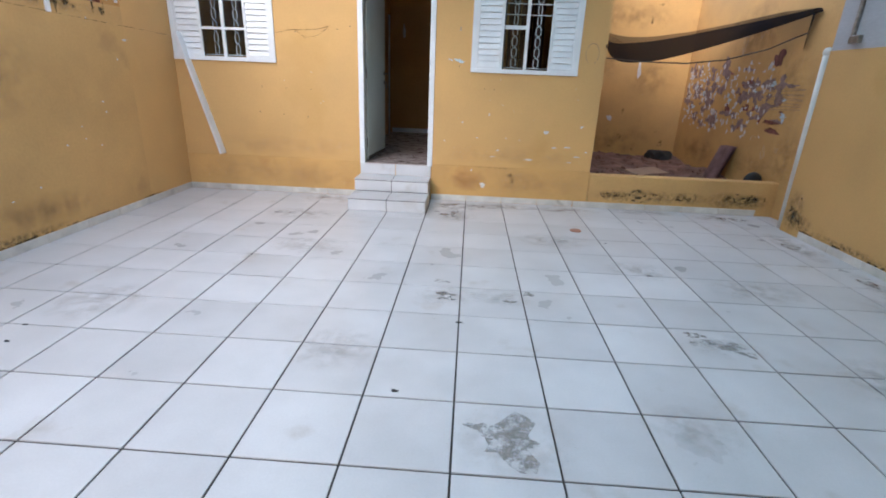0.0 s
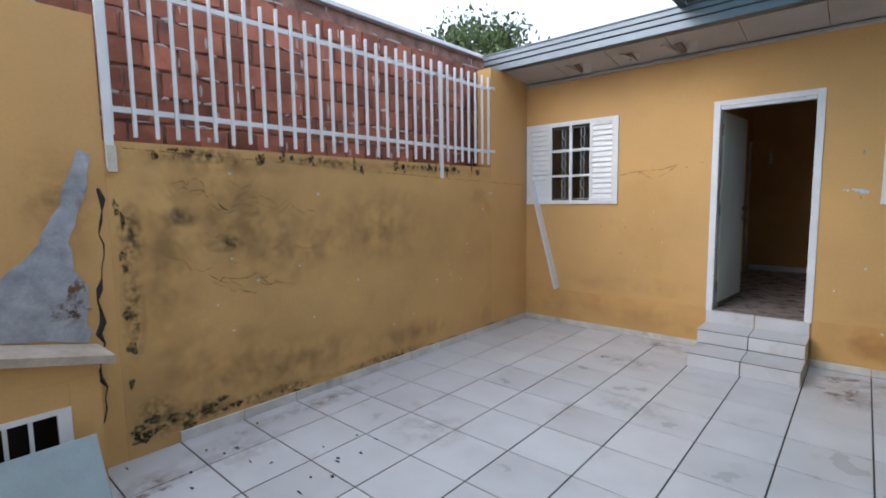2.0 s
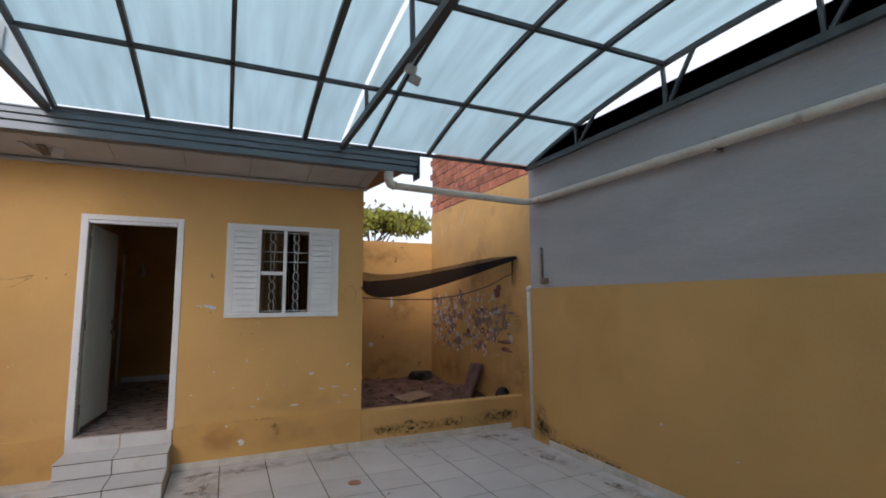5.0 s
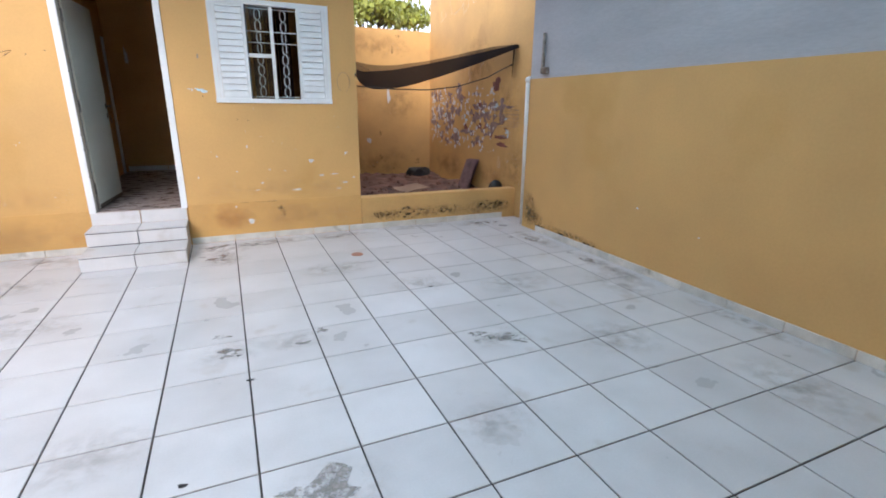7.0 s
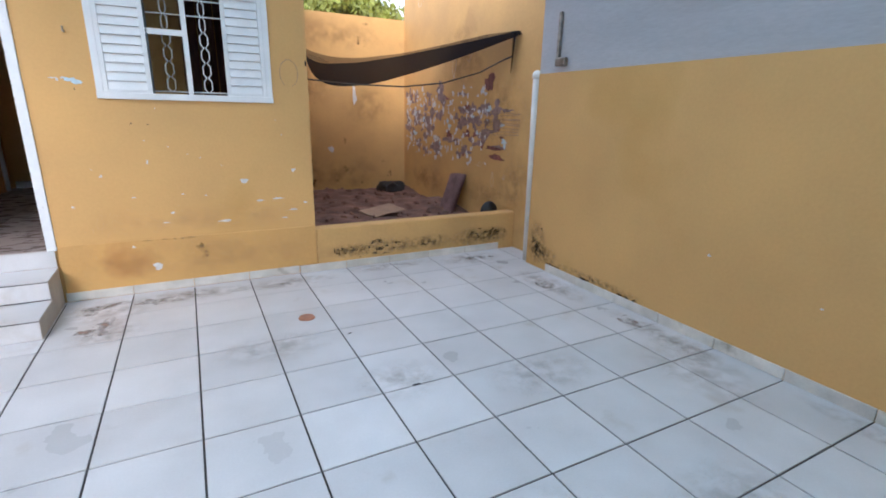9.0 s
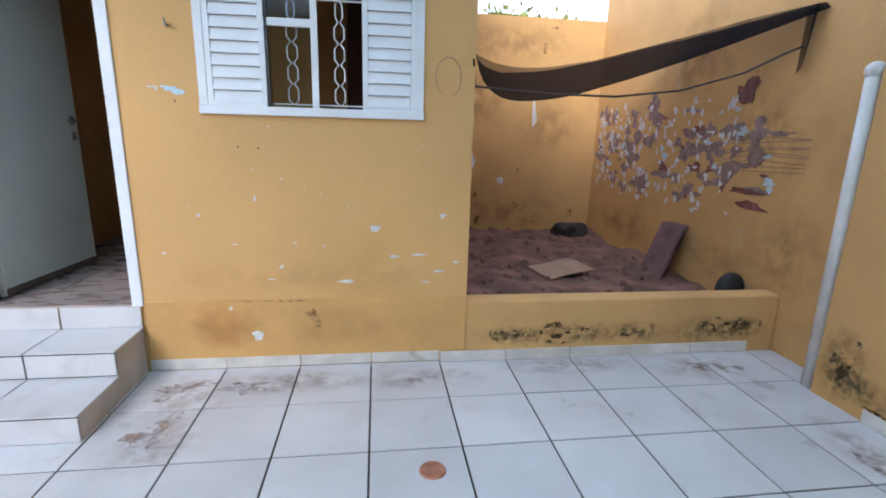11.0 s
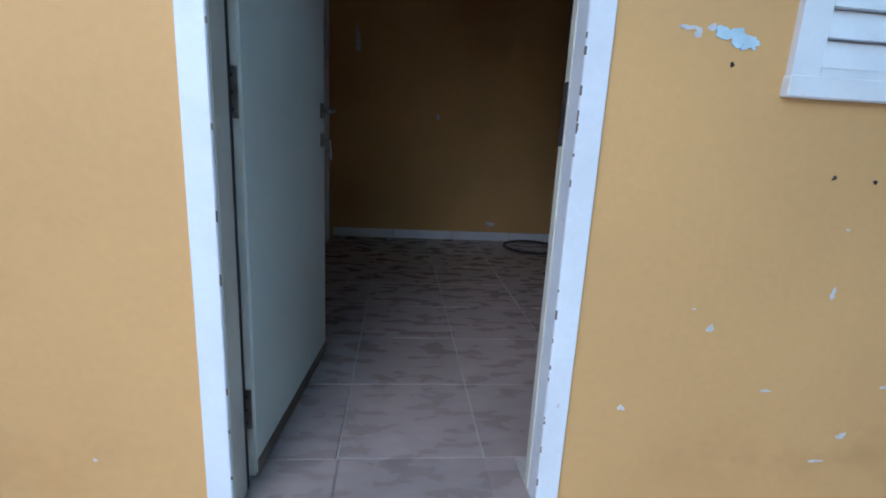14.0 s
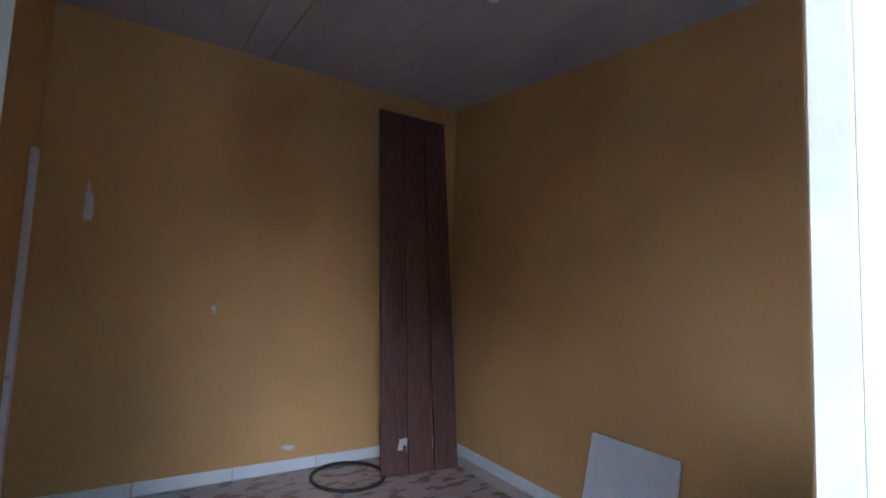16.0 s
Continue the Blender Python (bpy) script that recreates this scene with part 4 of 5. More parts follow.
bmesh.ops.solidify(bm, geom=list(bm.faces), thickness=0.012)
tagged(part("cardboard", bm, CARD), "flat tan piece of cardboard lying on the soil", "cardboard")
for cx, cy, r in ((3.45, 8.85, 0.20), (1.66, 6.2, 0.09)):
    bm = bmesh.new()
    bmesh.ops.create_icosphere(bm, subdivisions=3, radius=r, matrix=Matrix.Translation((cx, cy, 0.28)) @ Matrix.Diagonal((1.2, 0.8, 0.6, 1)))
    for v in bm.verts:
        v.co += (v.co - Vector((cx, cy, 0.28))) * 0.5 * noise.noise(v.co * 7)
    tagged(part("rubbish_heap", bm, BLACK), "small dark heap of rubbish on the soil", "rubbish", "rubbish heaps in the bed")
stones = bmesh.new()
for k in range(170):
    x, y = rng.uniform(SIDE + 0.1, PIT_X - 0.1), rng.uniform(6.05, 9.0)
    bmesh.ops.create_icosphere(stones, subdivisions=1, radius=rng.uniform(0.012, 0.045), matrix=pose(x, y, 0.27 + 0.09 * noise.noise(Vector((x, y, 0.27)) * 1.3) - 0.03 * (x - 2.4), rng.uniform(0, 90), rng.uniform(0, 90), 0) @ Matrix.Diagonal((1.3, 1, 0.6, 1)))
tagged(part("clods", stones, SOIL), "loose clods scattered over the soil", "clods", kind="stuff")

# ---- inside the room ----
for k in range(3):
    x = 0.58 + 0.215 * k
    pl = thing("wood_board", "tall dark brown wooden board leaning in the room corner", "board", x + 0.1, 9.05, FLOOR_IN, "boards leaning in the corner")
    bm = bmesh.new()
    bar(bm, (x + 0.105, 9.02 - 0.02 * k, FLOOR_IN), (x + 0.12, 9.425, 3.30), 0.205, 0.022)
    part("plank", bm, WOOD, pl)
    if k == 0:
        part("label_tag", boxes((x + 0.13, x + 0.20, 9.005, 9.008, 0.65, 0.70), (x + 0.12, x + 0.16, 9.0, 9.003, 0.62, 0.66)), PEEL, pl, "torn white paper tag")
ring = bmesh.new()
circle = [(0.38 + 0.26 * math.cos(a), 9.14 + 0.26 * math.sin(a), FLOOR_IN + 0.014) for a in [2 * math.pi * k / 40 for k in range(41)]]
tagged(part("hoop", tube(ring, circle, 0.013, 8, False), BLACK, None, "", True), "dark bicycle tyre lying flat on the floor", "tyre")
dw = thing("drawer_front", "white panel with a moulded border leaning on the wall", "panel", 1.25, 7.5, FLOOR_IN)
M = look((0, 0, 0), (0, 0, -1))
bm = boxes((0, 0.018, 7.23, 7.78, 0, 0.53), bevel=0.004)
bm2 = boxes((-0.006, -0.0005, 7.23, 7.78, 0.47, 0.53), (-0.006, -0.0005, 7.23, 7.29, 0.0, 0.4695), (-0.006, -0.0005, 7.72, 7.78, 0.0, 0.4695), bevel=0.002)
bm3, bm4 = boxes((0.0, 0.018, 7.245, 7.265, -0.05, 0.0)), boxes((0.0, 0.018, 7.31, 7.33, -0.05, 0.0))
tilt = Matrix.Translation((1.24, 0, FLOOR_IN + 0.05)) @ Matrix.Rotation(radians(13), 4, "Y")
for q, nm in ((bm, "panel"), (bm2, "border"), (bm3, "foot"), (bm4, "foot")):
    bmesh.ops.transform(q, matrix=tilt, verts=q.verts)
    part(nm, q, WHITE, dw)
fr = thing("door_2", "pale door frame on the far inner wall", "door frame", -1.55, 9.0, FLOOR_IN, kind="structure")
part("frame", boxes((-1.5595, -1.53, 9.20, 9.28, FLOOR_IN, 2.5), bevel=0.003), CASING, fr)
bulb = thing("ceiling_socket", "small white lamp socket on the ceiling", "lamp socket", 0.35, 7.6, 3.2)
bm = bmesh.new()
bmesh.ops.create_cone(bm, cap_ends=True, segments=16, radius1=0.025, radius2=0.035, depth=0.09, matrix=Matrix.Translation((0.33, 7.55, slope_z(7.55) - 0.046)))
part("socket", bm, WHITE, bulb)


# ---- marks on the walls: chips, holes, stains, repairs ----
def marks(name, label, mat, parent, spots, u, v, lift=0.0025, n=14, rough=0.4):
    for p, w, h in spots:
        bm = blotch(bmesh.new(), p, u, v, w, h, rng, n, rough, lift)
        part(name, bm, mat, parent, label)


def haze(name, label, mat, parent, turn, spots):
    """Soft patches of dirt, each a thin disc of radius one scaled to its size; turn lays it on a wall or floor."""
    for k, (p, w, h) in enumerate(spots):
        bm = bmesh.new()
        bmesh.ops.create_circle(bm, cap_ends=True, segments=28, radius=1)
        ob = new(name, mesh_of(bm, name, mat))
        ob.parent = parent
        ob.matrix_basis = Matrix.Translation(Vector(p) - parent.location) @ turn @ Matrix.Diagonal((w / 2, h / 2, 1, 1))
        ob["label"] = label


ON_FRONT, ON_SIDE, ON_FLOOR = pose(0, 0, 0, 90, 0, 0), pose(0, 0, 0, 90, 0, 90), Matrix()
ON_RIGHT = pose(0, 0, 0, 90, 0, -90)
F = FACE - 0.0002
r2 = random.Random(21)
haze("soil_splash", "reddish soil splashed over the foot of the wall", SPLASH, front, ON_FRONT,
     [((x, FACE - 0.0135 - 0.0002 * k, 0.26), w, 0.38) for k, (x, w) in enumerate(((-3.0, 1.0), (-2.2, 1.2), (-1.75, 0.75), (-0.1, 0.66), (0.35, 1.2), (0.95, 1.0)))])
haze("soil_splash", "reddish soil splashed over the foot of the wall", SPLASH, front, ON_FRONT,
     [((x, FACE - 0.0012 - 0.0002 * k, 0.60), w, 0.28) for k, (x, w) in enumerate(((-2.6, 1.4), (-1.8, 0.8), (0.2, 1.1), (0.9, 1.1)))])
haze("weathering", "brown weathering soaked into the plaster", SMOKE, left, ON_SIDE,
     [((LEFT + 0.0012 + 0.0002 * k, y, z), w, h) for k, (y, z, w, h) in enumerate(((1.32, 1.2, 0.54, 1.5), (1.65, 0.42, 1.2, 0.66), (2.4, 0.34, 1.5, 0.5), (3.6, 0.26, 1.6, 0.36), (1.75, 1.6, 1.3, 0.8), (2.2, 1.25, 1.3, 0.7), (1.8, 1.92, 1.4, 0.2), (3.1, 1.95, 1.6, 0.15), (4.2, 1.95, 1.5, 0.13), (3.2, 1.4, 1.6, 0.9)))])
haze("grime", "black-green grime on the plaster", GRIME, left, ON_SIDE,
     [((LEFT + 0.0036 + 0.0002 * k, y, z), w, h) for k, (y, z, w, h) in enumerate(((1.22, 0.22, 0.34, 0.34), (1.5, 0.16, 0.6, 0.2), (2.1, 0.13, 0.9, 0.13), (3.2, 0.11, 1.4, 0.09), (1.13, 0.95, 0.16, 0.7), (1.15, 1.45, 0.18, 0.5), (1.6, 1.97, 0.8, 0.13), (2.6, 1.98, 1.0, 0.09), (3.9, 1.98, 1.3, 0.08), (1.45, 1.55, 0.3, 0.16), (1.75, 1.35, 0.35, 0.14)))])
haze("weathering", "brown weathering soaked into the plaster", SMOKE, high, ON_SIDE, [((LEFT + 0.0012, 0.80, 1.62), 0.44, 0.9)])
haze("weathering", "brown weathering soaked into the plaster", SMOKE, pit_back, ON_FRONT,
     [((x, PIT_Y - 0.001 - 0.0002 * k, z), w, h) for k, (x, z, w, h) in enumerate(((2.0, 0.55, 0.9, 0.7), (2.8, 0.5, 1.2, 0.5), (2.2, 1.9, 1.1, 0.8), (3.2, 1.6, 0.9, 0.7), (2.6, 2.6, 1.9, 0.5)))])
haze("weathering", "brown weathering soaked into the plaster", SMOKE, pit_side, ON_RIGHT,
     [((PIT_X - 0.0052 - 0.0002 * k, y, z), w, h) for k, (y, z, w, h) in enumerate(((6.2, 1.5, 1.1, 1.0), (5.9, 0.7, 0.8, 0.8), (7.2, 2.2, 1.4, 0.8), (8.2, 0.5, 1.5, 0.5), (6.6, 0.5, 1.0, 0.4)))])
haze("grime", "black-green grime along the low wall", GRIME, pit_low, ON_FRONT,
     [((x, 5.8388 - 0.0002 * k, 0.17), w, h) for k, (x, w, h) in enumerate(((1.85, 0.5, 0.16), (2.3, 0.9, 0.20), (2.75, 0.5, 0.18), (3.25, 0.6, 0.24), (3.55, 0.4, 0.22)))])
haze("grime", "grey-black damp beside the standpipe", GRIME, right, ON_RIGHT,
     [((RIGHT - 0.0022, 5.12, 0.25), 0.34, 0.5), ((RIGHT - 0.0025, 5.0, 0.16), 0.5, 0.2), ((RIGHT - 0.0028, 4.3, 0.11), 1.2, 0.09)])
haze("floor_dust", "grey-brown dust trodden into the tiles", FLOORDUST, yard, ON_FLOOR,
     [((x, y, 0.0016 + 0.00012 * k), w, h) for k, (x, y, w, h) in enumerate(((0.26, 1.55, 0.62, 0.50), (1.62, 2.52, 0.60, 0.36), (-0.1, 3.0, 0.5, 0.4), (0.3, 3.0, 0.5, 0.3), (2.4, 2.2, 0.7, 0.6), (1.5, 3.7, 0.6, 0.5), (2.3, 3.4, 0.8, 0.5), (-1.4, 3.9, 0.8, 0.5), (-2.4, 2.6, 0.7, 0.6), (0.9, 4.4, 0.8, 0.5), (2.9, 1.3, 0.6, 0.8), (-0.7, 2.2, 0.6, 0.5), (1.1, 1.7, 0.5, 0.4), (3.2, 3.0, 0.6, 0.9), (-3.2, 1.5, 0.6, 0.9), (-1.8, 4.9, 0.8, 0.5)))])
haze("red_floor_dust", "red-brown soil dust on the tiles", FLOORRED, yard, ON_FLOOR,
     [((x, y, 0.0038 + 0.00012 * k), w, h) for k, (x, y, w, h) in enumerate(((-0.15, 5.55, 0.7, 0.55), (0.45, 5.65, 0.9, 0.36), (1.2, 5.62, 1.0, 0.3), (-0.1, 5.1, 0.5, 0.5), (3.1, 5.6, 0.8, 0.4), (3.35, 4.6, 0.36, 1.0), (3.4, 3.4, 0.3, 1.2), (-1.75, 5.65, 0.7, 0.36), (2.2, 5.7, 1.0, 0.24), (-3.2, 1.05, 0.3, 0.4), (-3.4, 2.4, 0.24, 1.4), (3.45, 2.0, 0.2, 1.2)))])
fp = FACE - 0.0122
marks("paint_chip", "pale blue chip of older paint", PEELBLUE, front, [((-0.165, F, 1.675), 0.075, 0.036), ((-0.125, F - 0.001, 1.66), 0.04, 0.026), ((-0.20, F - 0.0015, 1.684), 0.03, 0.018)], X, Z, 0.0025, 22, 0.5)
marks("paint_chip", "white paint chip", PEEL, front, [((-0.275, F, 1.685), 0.04, 0.012), ((-0.25, F, 1.675), 0.02, 0.02), ((-0.22, F, 1.69), 0.02, 0.015), ((-0.091, F, 0.977), 0.022, 0.018), ((0.229, F, 1.076), 0.014, 0.032), ((0.93, F, 0.90), 0.05, 0.05), ((1.35, F, 0.98), 0.035, 0.03), ((1.05, F, 0.72), 0.07, 0.016), ((1.2, F, 0.73), 0.10, 0.014), ((1.33, F, 0.62), 0.06, 0.018), ((1.44, F, 0.68), 0.03, 0.02), ((0.75, F, 0.56), 0.12, 0.018), ((1.25, F, 0.55), 0.05, 0.012), ((0.36, F, 0.66), 0.03, 0.02), ((0.1, F, 0.80), 0.03, 0.008), ((0.45, F, 0.81), 0.02, 0.01), ((-0.3, F, 0.75), 0.02, 0.015), ((0.62, F, 0.79), 0.016, 0.012), ((0.30, F, 0.58), 0.04, 0.01)] + [((rng.choice((rng.uniform(-2.9, -1.5), rng.uniform(-0.3, 1.4))), F, rng.uniform(0.55, 1.5)), rng.uniform(0.006, 0.014), rng.uniform(0.005, 0.012)) for _ in range(18)], X, Z, 0.0015)
# Drill holes are flat black flakes, their inner shade put into colour.
marks("drill_hole", "small black flake painting the shade in a drill hole", BLACK, front, [((x, F, z), 0.010, 0.010) for x, z in ((0.157, 1.373), (0.268, 1.368), (-0.158, 1.614), (-2.55, 1.30), (-2.25, 1.29), (-1.95, 1.28), (-2.6, 1.0), (-2.3, 0.98), (-2.0, 0.96), (-2.1, 1.92), (-1.75, 1.95), (-1.6, 1.96), (-1.45, 2.0))], X, Z)
marks("plinth_chip", "white chip in the plinth", PEEL, front, [((0.20, fp, 0.22), 0.07, 0.06), ((0.05, fp, 0.40), 0.02, 0.02)], X, Z)
marks("plinth_stain", "brown damp run on the plinth", DAMP, front, [((0.55, fp, 0.33), 0.09, 0.12), ((0.4, fp, 0.442), 0.35, 0.012), ((0.15, fp, 0.444), 0.2, 0.008)], X, Z, 0.001)
hk = thing("wall_hook", "small dark hook on the house wall", "hook", -0.16, FACE, 2.0)
part("hook", tube(bmesh.new(), [(-0.16, FACE, 2.0), (-0.16, FACE - 0.03, 2.0), (-0.16, FACE - 0.035, 2.03)], 0.008, 6), STEEL, hk)
wr = thing("wall_wire", "thin brown wire running along the walls on nails", "wire", -2, FACE, 1.95)
part("strand", tube(bmesh.new(), [(-2.34, F - 0.006, 1.90), (-2.15, F - 0.006, 1.94), (-1.85, F - 0.006, 1.95), (-1.7, F - 0.006, 1.99)], 0.0025, 5), DAMP, wr)
part("strand", tube(bmesh.new(), [(-2.1, F - 0.006, 1.94), (-1.98, F - 0.006, 1.86), (-1.85, F - 0.006, 1.88), (-1.7, F - 0.006, 1.98)], 0.0025, 5), DAMP, wr)
part("strand", tube(bmesh.new(), [(LEFT + 0.005, 5.8, 1.83), (LEFT + 0.005, 4.2, 1.88), (LEFT + 0.005, 2.0, 1.96), (LEFT + 0.005, 1.1, 1.99)], 0.0025, 5), DAMP, wr)

L = LEFT + 0.0002
# grey cement repair beside the service box
bm = bmesh.new()
outline = [(0.06, 1.07), (0.18, 1.12), (0.36, 1.20), (0.50, 1.24), (0.62, 1.32), (0.72, 1.48), (0.80, 1.64), (0.86, 1.82), (0.90, 1.96), (0.96, 1.95), (0.94, 1.74), (0.88, 1.58), (0.83, 1.42), (0.85, 1.28), (0.90, 1.16), (0.89, 0.98), (0.90, 0.86), (0.88, 0.82), (0.6, 0.88), (0.3, 0.95), (0.06, 1.0)]
fine = []
for (a, b), (c, d) in zip(outline, outline[1:] + outline[:1]):
    for k in range(3):
        s = k / 3
        fine.append((a + (c - a) * s + rng.uniform(-0.012, 0.012), b + (d - b) * s + rng.uniform(-0.012, 0.012)))
top = [bm.verts.new((LEFT + 0.008, y, z)) for y, z in fine]
low = [bm.verts.new((LEFT - 0.002, y, z)) for y, z in fine]
bm.faces.new(top)
for k in range(len(top)):
    bm.faces.new((top[k], low[k], low[(k + 1) % len(top)], top[(k + 1) % len(top)]))
part("cement_repair", bm, FRESH, high, "rough grey cement smeared over a break")
marks("bare_patch", "brown bare patch in the repair", DAMP, high, [((LEFT + 0.0082, 0.84, 1.08), 0.10, 0.22), ((LEFT + 0.0082, 0.80, 1.02), 0.22, 0.09)], Y, Z, 0.002)
marks("pale_flake", "pale flaking paint", PEEL, high, [((L, 0.22 + 0.06 * k, 1.16 + 0.035 * k + rng.uniform(-0.02, 0.02)), 0.06, 0.05) for k in range(5)], Y, Z)
marks("crack_mould", "dark mould along the break in the wall", MOULD, left, [((L, 1.08 + 0.03 * math.sin(k * 1.7), 1.62 - 0.075 * k), rng.uniform(0.02, 0.06), rng.uniform(0.05, 0.10)) for k in (0, 1, 4, 5, 9, 12, 15)], Y, Z)
pts = [Vector((LEFT + 0.001, 1.01 - 0.004 * k + r2.uniform(-0.022, 0.022), 1.74 - 0.068 * k)) for k in range(23)]
# Crevice shade painted as an uneven black bead on the wall face.
part("fissure", tube(bmesh.new(), pts, [r2.choice((0.003, 0.005, 0.009, 0.018)) for k in range(23)], 6), BLACK, high, "black bead painting the shade of a fissure where the wall has parted")
marks("foot_mould", "black-green mould at the wall foot", MOULD, left, [((L, 1.10 + rng.random() ** 2 * 0.8, 0.10 + abs(rng.gauss(0, 0.06))), rng.uniform(0.03, 0.12), rng.uniform(0.02, 0.07)) for _ in range(22)] + [((L, rng.uniform(1.6, 5.6), 0.085), rng.uniform(0.03, 0.14), rng.uniform(0.008, 0.02)) for _ in range(24)], Y, Z, 0.0015)
marks("top_streak", "dark weather streak under the wall top", MOULD, left, [((L, rng.uniform(1.2, 5.0), 2.0 - abs(rng.gauss(0, 0.03))), rng.uniform(0.015, 0.07), rng.uniform(0.02, 0.10)) for _ in range(34)], Y, Z, 0.0015, 12, 0.5)
for k in range(20):
    y, z = rng.uniform(1.2, 2.3), rng.uniform(1.0, 1.85)
    pts = [Vector((LEFT + 0.0006, y, z))]
    for j in range(7):
        pts.append(pts[-1] + Vector((0, rng.uniform(0.01, 0.08), rng.uniform(-0.05, 0.045))))
    part("crack", tube(bmesh.new(), pts, [0.0008 + 0.0016 * rng.random() for _ in pts], 4), MOULD, left, "fine dark crack in the plaster")
marks("paint_chip", "white paint chip", PEEL, left, [((L, rng.uniform(1.3, 4.9), rng.uniform(0.4, 1.95)), rng.uniform(0.01, 0.03), rng.uniform(0.008, 0.02)) for _ in range(22)] + [((L, 5.02, 1.72), 0.08, 0.02)], Y, Z, 0.0012)
# planting bed walls
S = PIT_X - 0.0002
for name, mat, label, num, smin, smax in (("bare_brick", PEELRED, "bare red brick showing through", 40, 0.05, 0.18), ("old_plaster", PEELMAUVE, "mauve-brown bare plaster", 75, 0.05, 0.2), ("white_plaster", PEEL, "flaked white plaster", 200, 0.025, 0.10), ("old_paint", PEELBLUE, "pale blue older paint", 14, 0.03, 0.09)):
    spots = []
    for _ in range(num):
        s = rng.random()
        y = 9.0 - 2.9 * s
        mid = 1.40 - 0.05 * s
        z = mid + rng.uniform(-0.48, 0.5) * (1.0 if s < 0.7 else 0.5)
        if name == "white_plaster":
            y = 9.0 - 2.5 * rng.random() ** 1.3
            z = mid + rng.uniform(-0.52, 0.46)
        lift = {"bare_brick": 0, "old_plaster": 0.001, "white_plaster": 0.002, "old_paint": 0.003}[name] + rng.uniform(0, 0.0008)
        spots.append(((S - lift, y, z), rng.uniform(smin, smax) * (0.8 if name == "white_plaster" else 1.4), rng.uniform(smin, smax) * 0.8))
    marks(name, label, mat, pit_side, spots, Y, Z, 0.0008, 14, 0.55)
marks("exposed_brick", "exposed red brick end", PEELRED, pit_side, [((S - 0.004, 6.28, 1.0), 0.28, 0.07), ((S - 0.004, 6.35, 1.1), 0.3, 0.05), ((S - 0.004, 6.5, 1.86), 0.2, 0.2)], Y, Z)
for k in range(9):
    z = 1.28 + 0.03 * k
    part("scratch", tube(bmesh.new(), [(S, 6.75, z - 0.05 + 0.02 * math.sin(k * 2)), (S - 0.001, 6.35, z - 0.02 * math.cos(k)), (S, 5.85, z + 0.015 * math.sin(k * 3))], 0.003, 4), CARD, pit_side, "long pale scratch")
marks("white_plaster", "flaked white plaster", PEEL, pit_side, [((S, y, z), w, h) for y, z, w, h in ((6.35, 0.72, 0.07, 0.16), (6.65, 0.88, 0.1, 0.06), (7.0, 2.25, 0.12, 0.2), (7.4, 2.1, 0.08, 0.25), (6.1, 0.78, 0.05, 0.04), (8.0, 3.2, 0.5, 0.28), (7.6, 3.15, 0.16, 0.3), (7.2, 3.22, 0.3, 0.2), (8.5, 3.1, 0.18, 0.2))], Y, Z)
marks("damp_stain", "brown damp stain", DAMP, pit_side, [((S, rng.uniform(5.4, 9.0), rng.choice((rng.uniform(0.35, 0.7), rng.uniform(1.9, 3.3)))), rng.uniform(0.03, 0.14), rng.uniform(0.03, 0.2)) for _ in range(36)], Y, Z, 0.0006, 14, 0.5)
K = PIT_Y + 0.0008
marks("damp_stain", "brown damp stain", DAMP, pit_back, [((rng.uniform(1.6, 3.7), K, rng.choice((rng.uniform(0.3, 0.5), rng.uniform(0.5, 2.8)))), rng.uniform(0.03, 0.12), rng.uniform(0.03, 0.12)) for _ in range(16)], X, Z, 0.0008, 14, 0.5)
marks("white_plaster", "flaked white plaster", PEEL, pit_back, [((x, K - 0.001, z), w, h) for x, z, w, h in ((2.05, 1.25, 0.22, 0.12), (2.15, 1.15, 0.1, 0.2), (2.95, 1.75, 0.07, 0.3), (2.55, 0.9, 0.1, 0.1), (1.9, 1.9, 0.12, 0.12))], X, Z)
marks("foot_mould", "black-green mould along the low wall", MOULD, pit_low, [((1.68 + rng.random() * 1.2, 5.8398, 0.17 + rng.gauss(0, 0.035)), rng.uniform(0.01, 0.06), rng.uniform(0.01, 0.04)) for _ in range(26)] + [((3.05 + rng.random() * 0.65, 5.8398, 0.2 + rng.gauss(0, 0.03)), rng.uniform(0.015, 0.07), rng.uniform(0.015, 0.05)) for _ in range(16)], X, Z, 0.0015, 14, 0.55)
R = RIGHT - 0.0002
marks("foot_mould", "grey-black damp beside the standpipe", MOULD, right, [((R, 5.10 + rng.gauss(0, 0.05), 0.18 + abs(rng.gauss(0, 0.09))), rng.uniform(0.03, 0.07), rng.uniform(0.03, 0.08)) for _ in range(5)] + [((R, rng.uniform(3.8, 5.2), 0.085), rng.uniform(0.04, 0.14), 0.02) for _ in range(12)], (0, -1, 0), Z, 0.0015)
marks("paint_chip", "white paint chip", PEEL, right, [((R, 3.3, 0.62), 0.025, 0.02), ((R, 2.6, 0.5), 0.015, 0.012)], (0, -1, 0), Z)
marks("wall_smudge", "pale worn smudge", PEEL, None, [((-1.3, 9.4488, 2.24), 0.05, 0.22), ((-0.545, 9.4488, 1.61), 0.03, 0.06), ((0.026, 9.4488, 0.603), 0.10, 0.035)], X, Z)
for o in list(bpy.data.objects):
    if o.name.startswith("wall_smudge"):
        o.parent = bpy.data.objects["wall_house_back"]

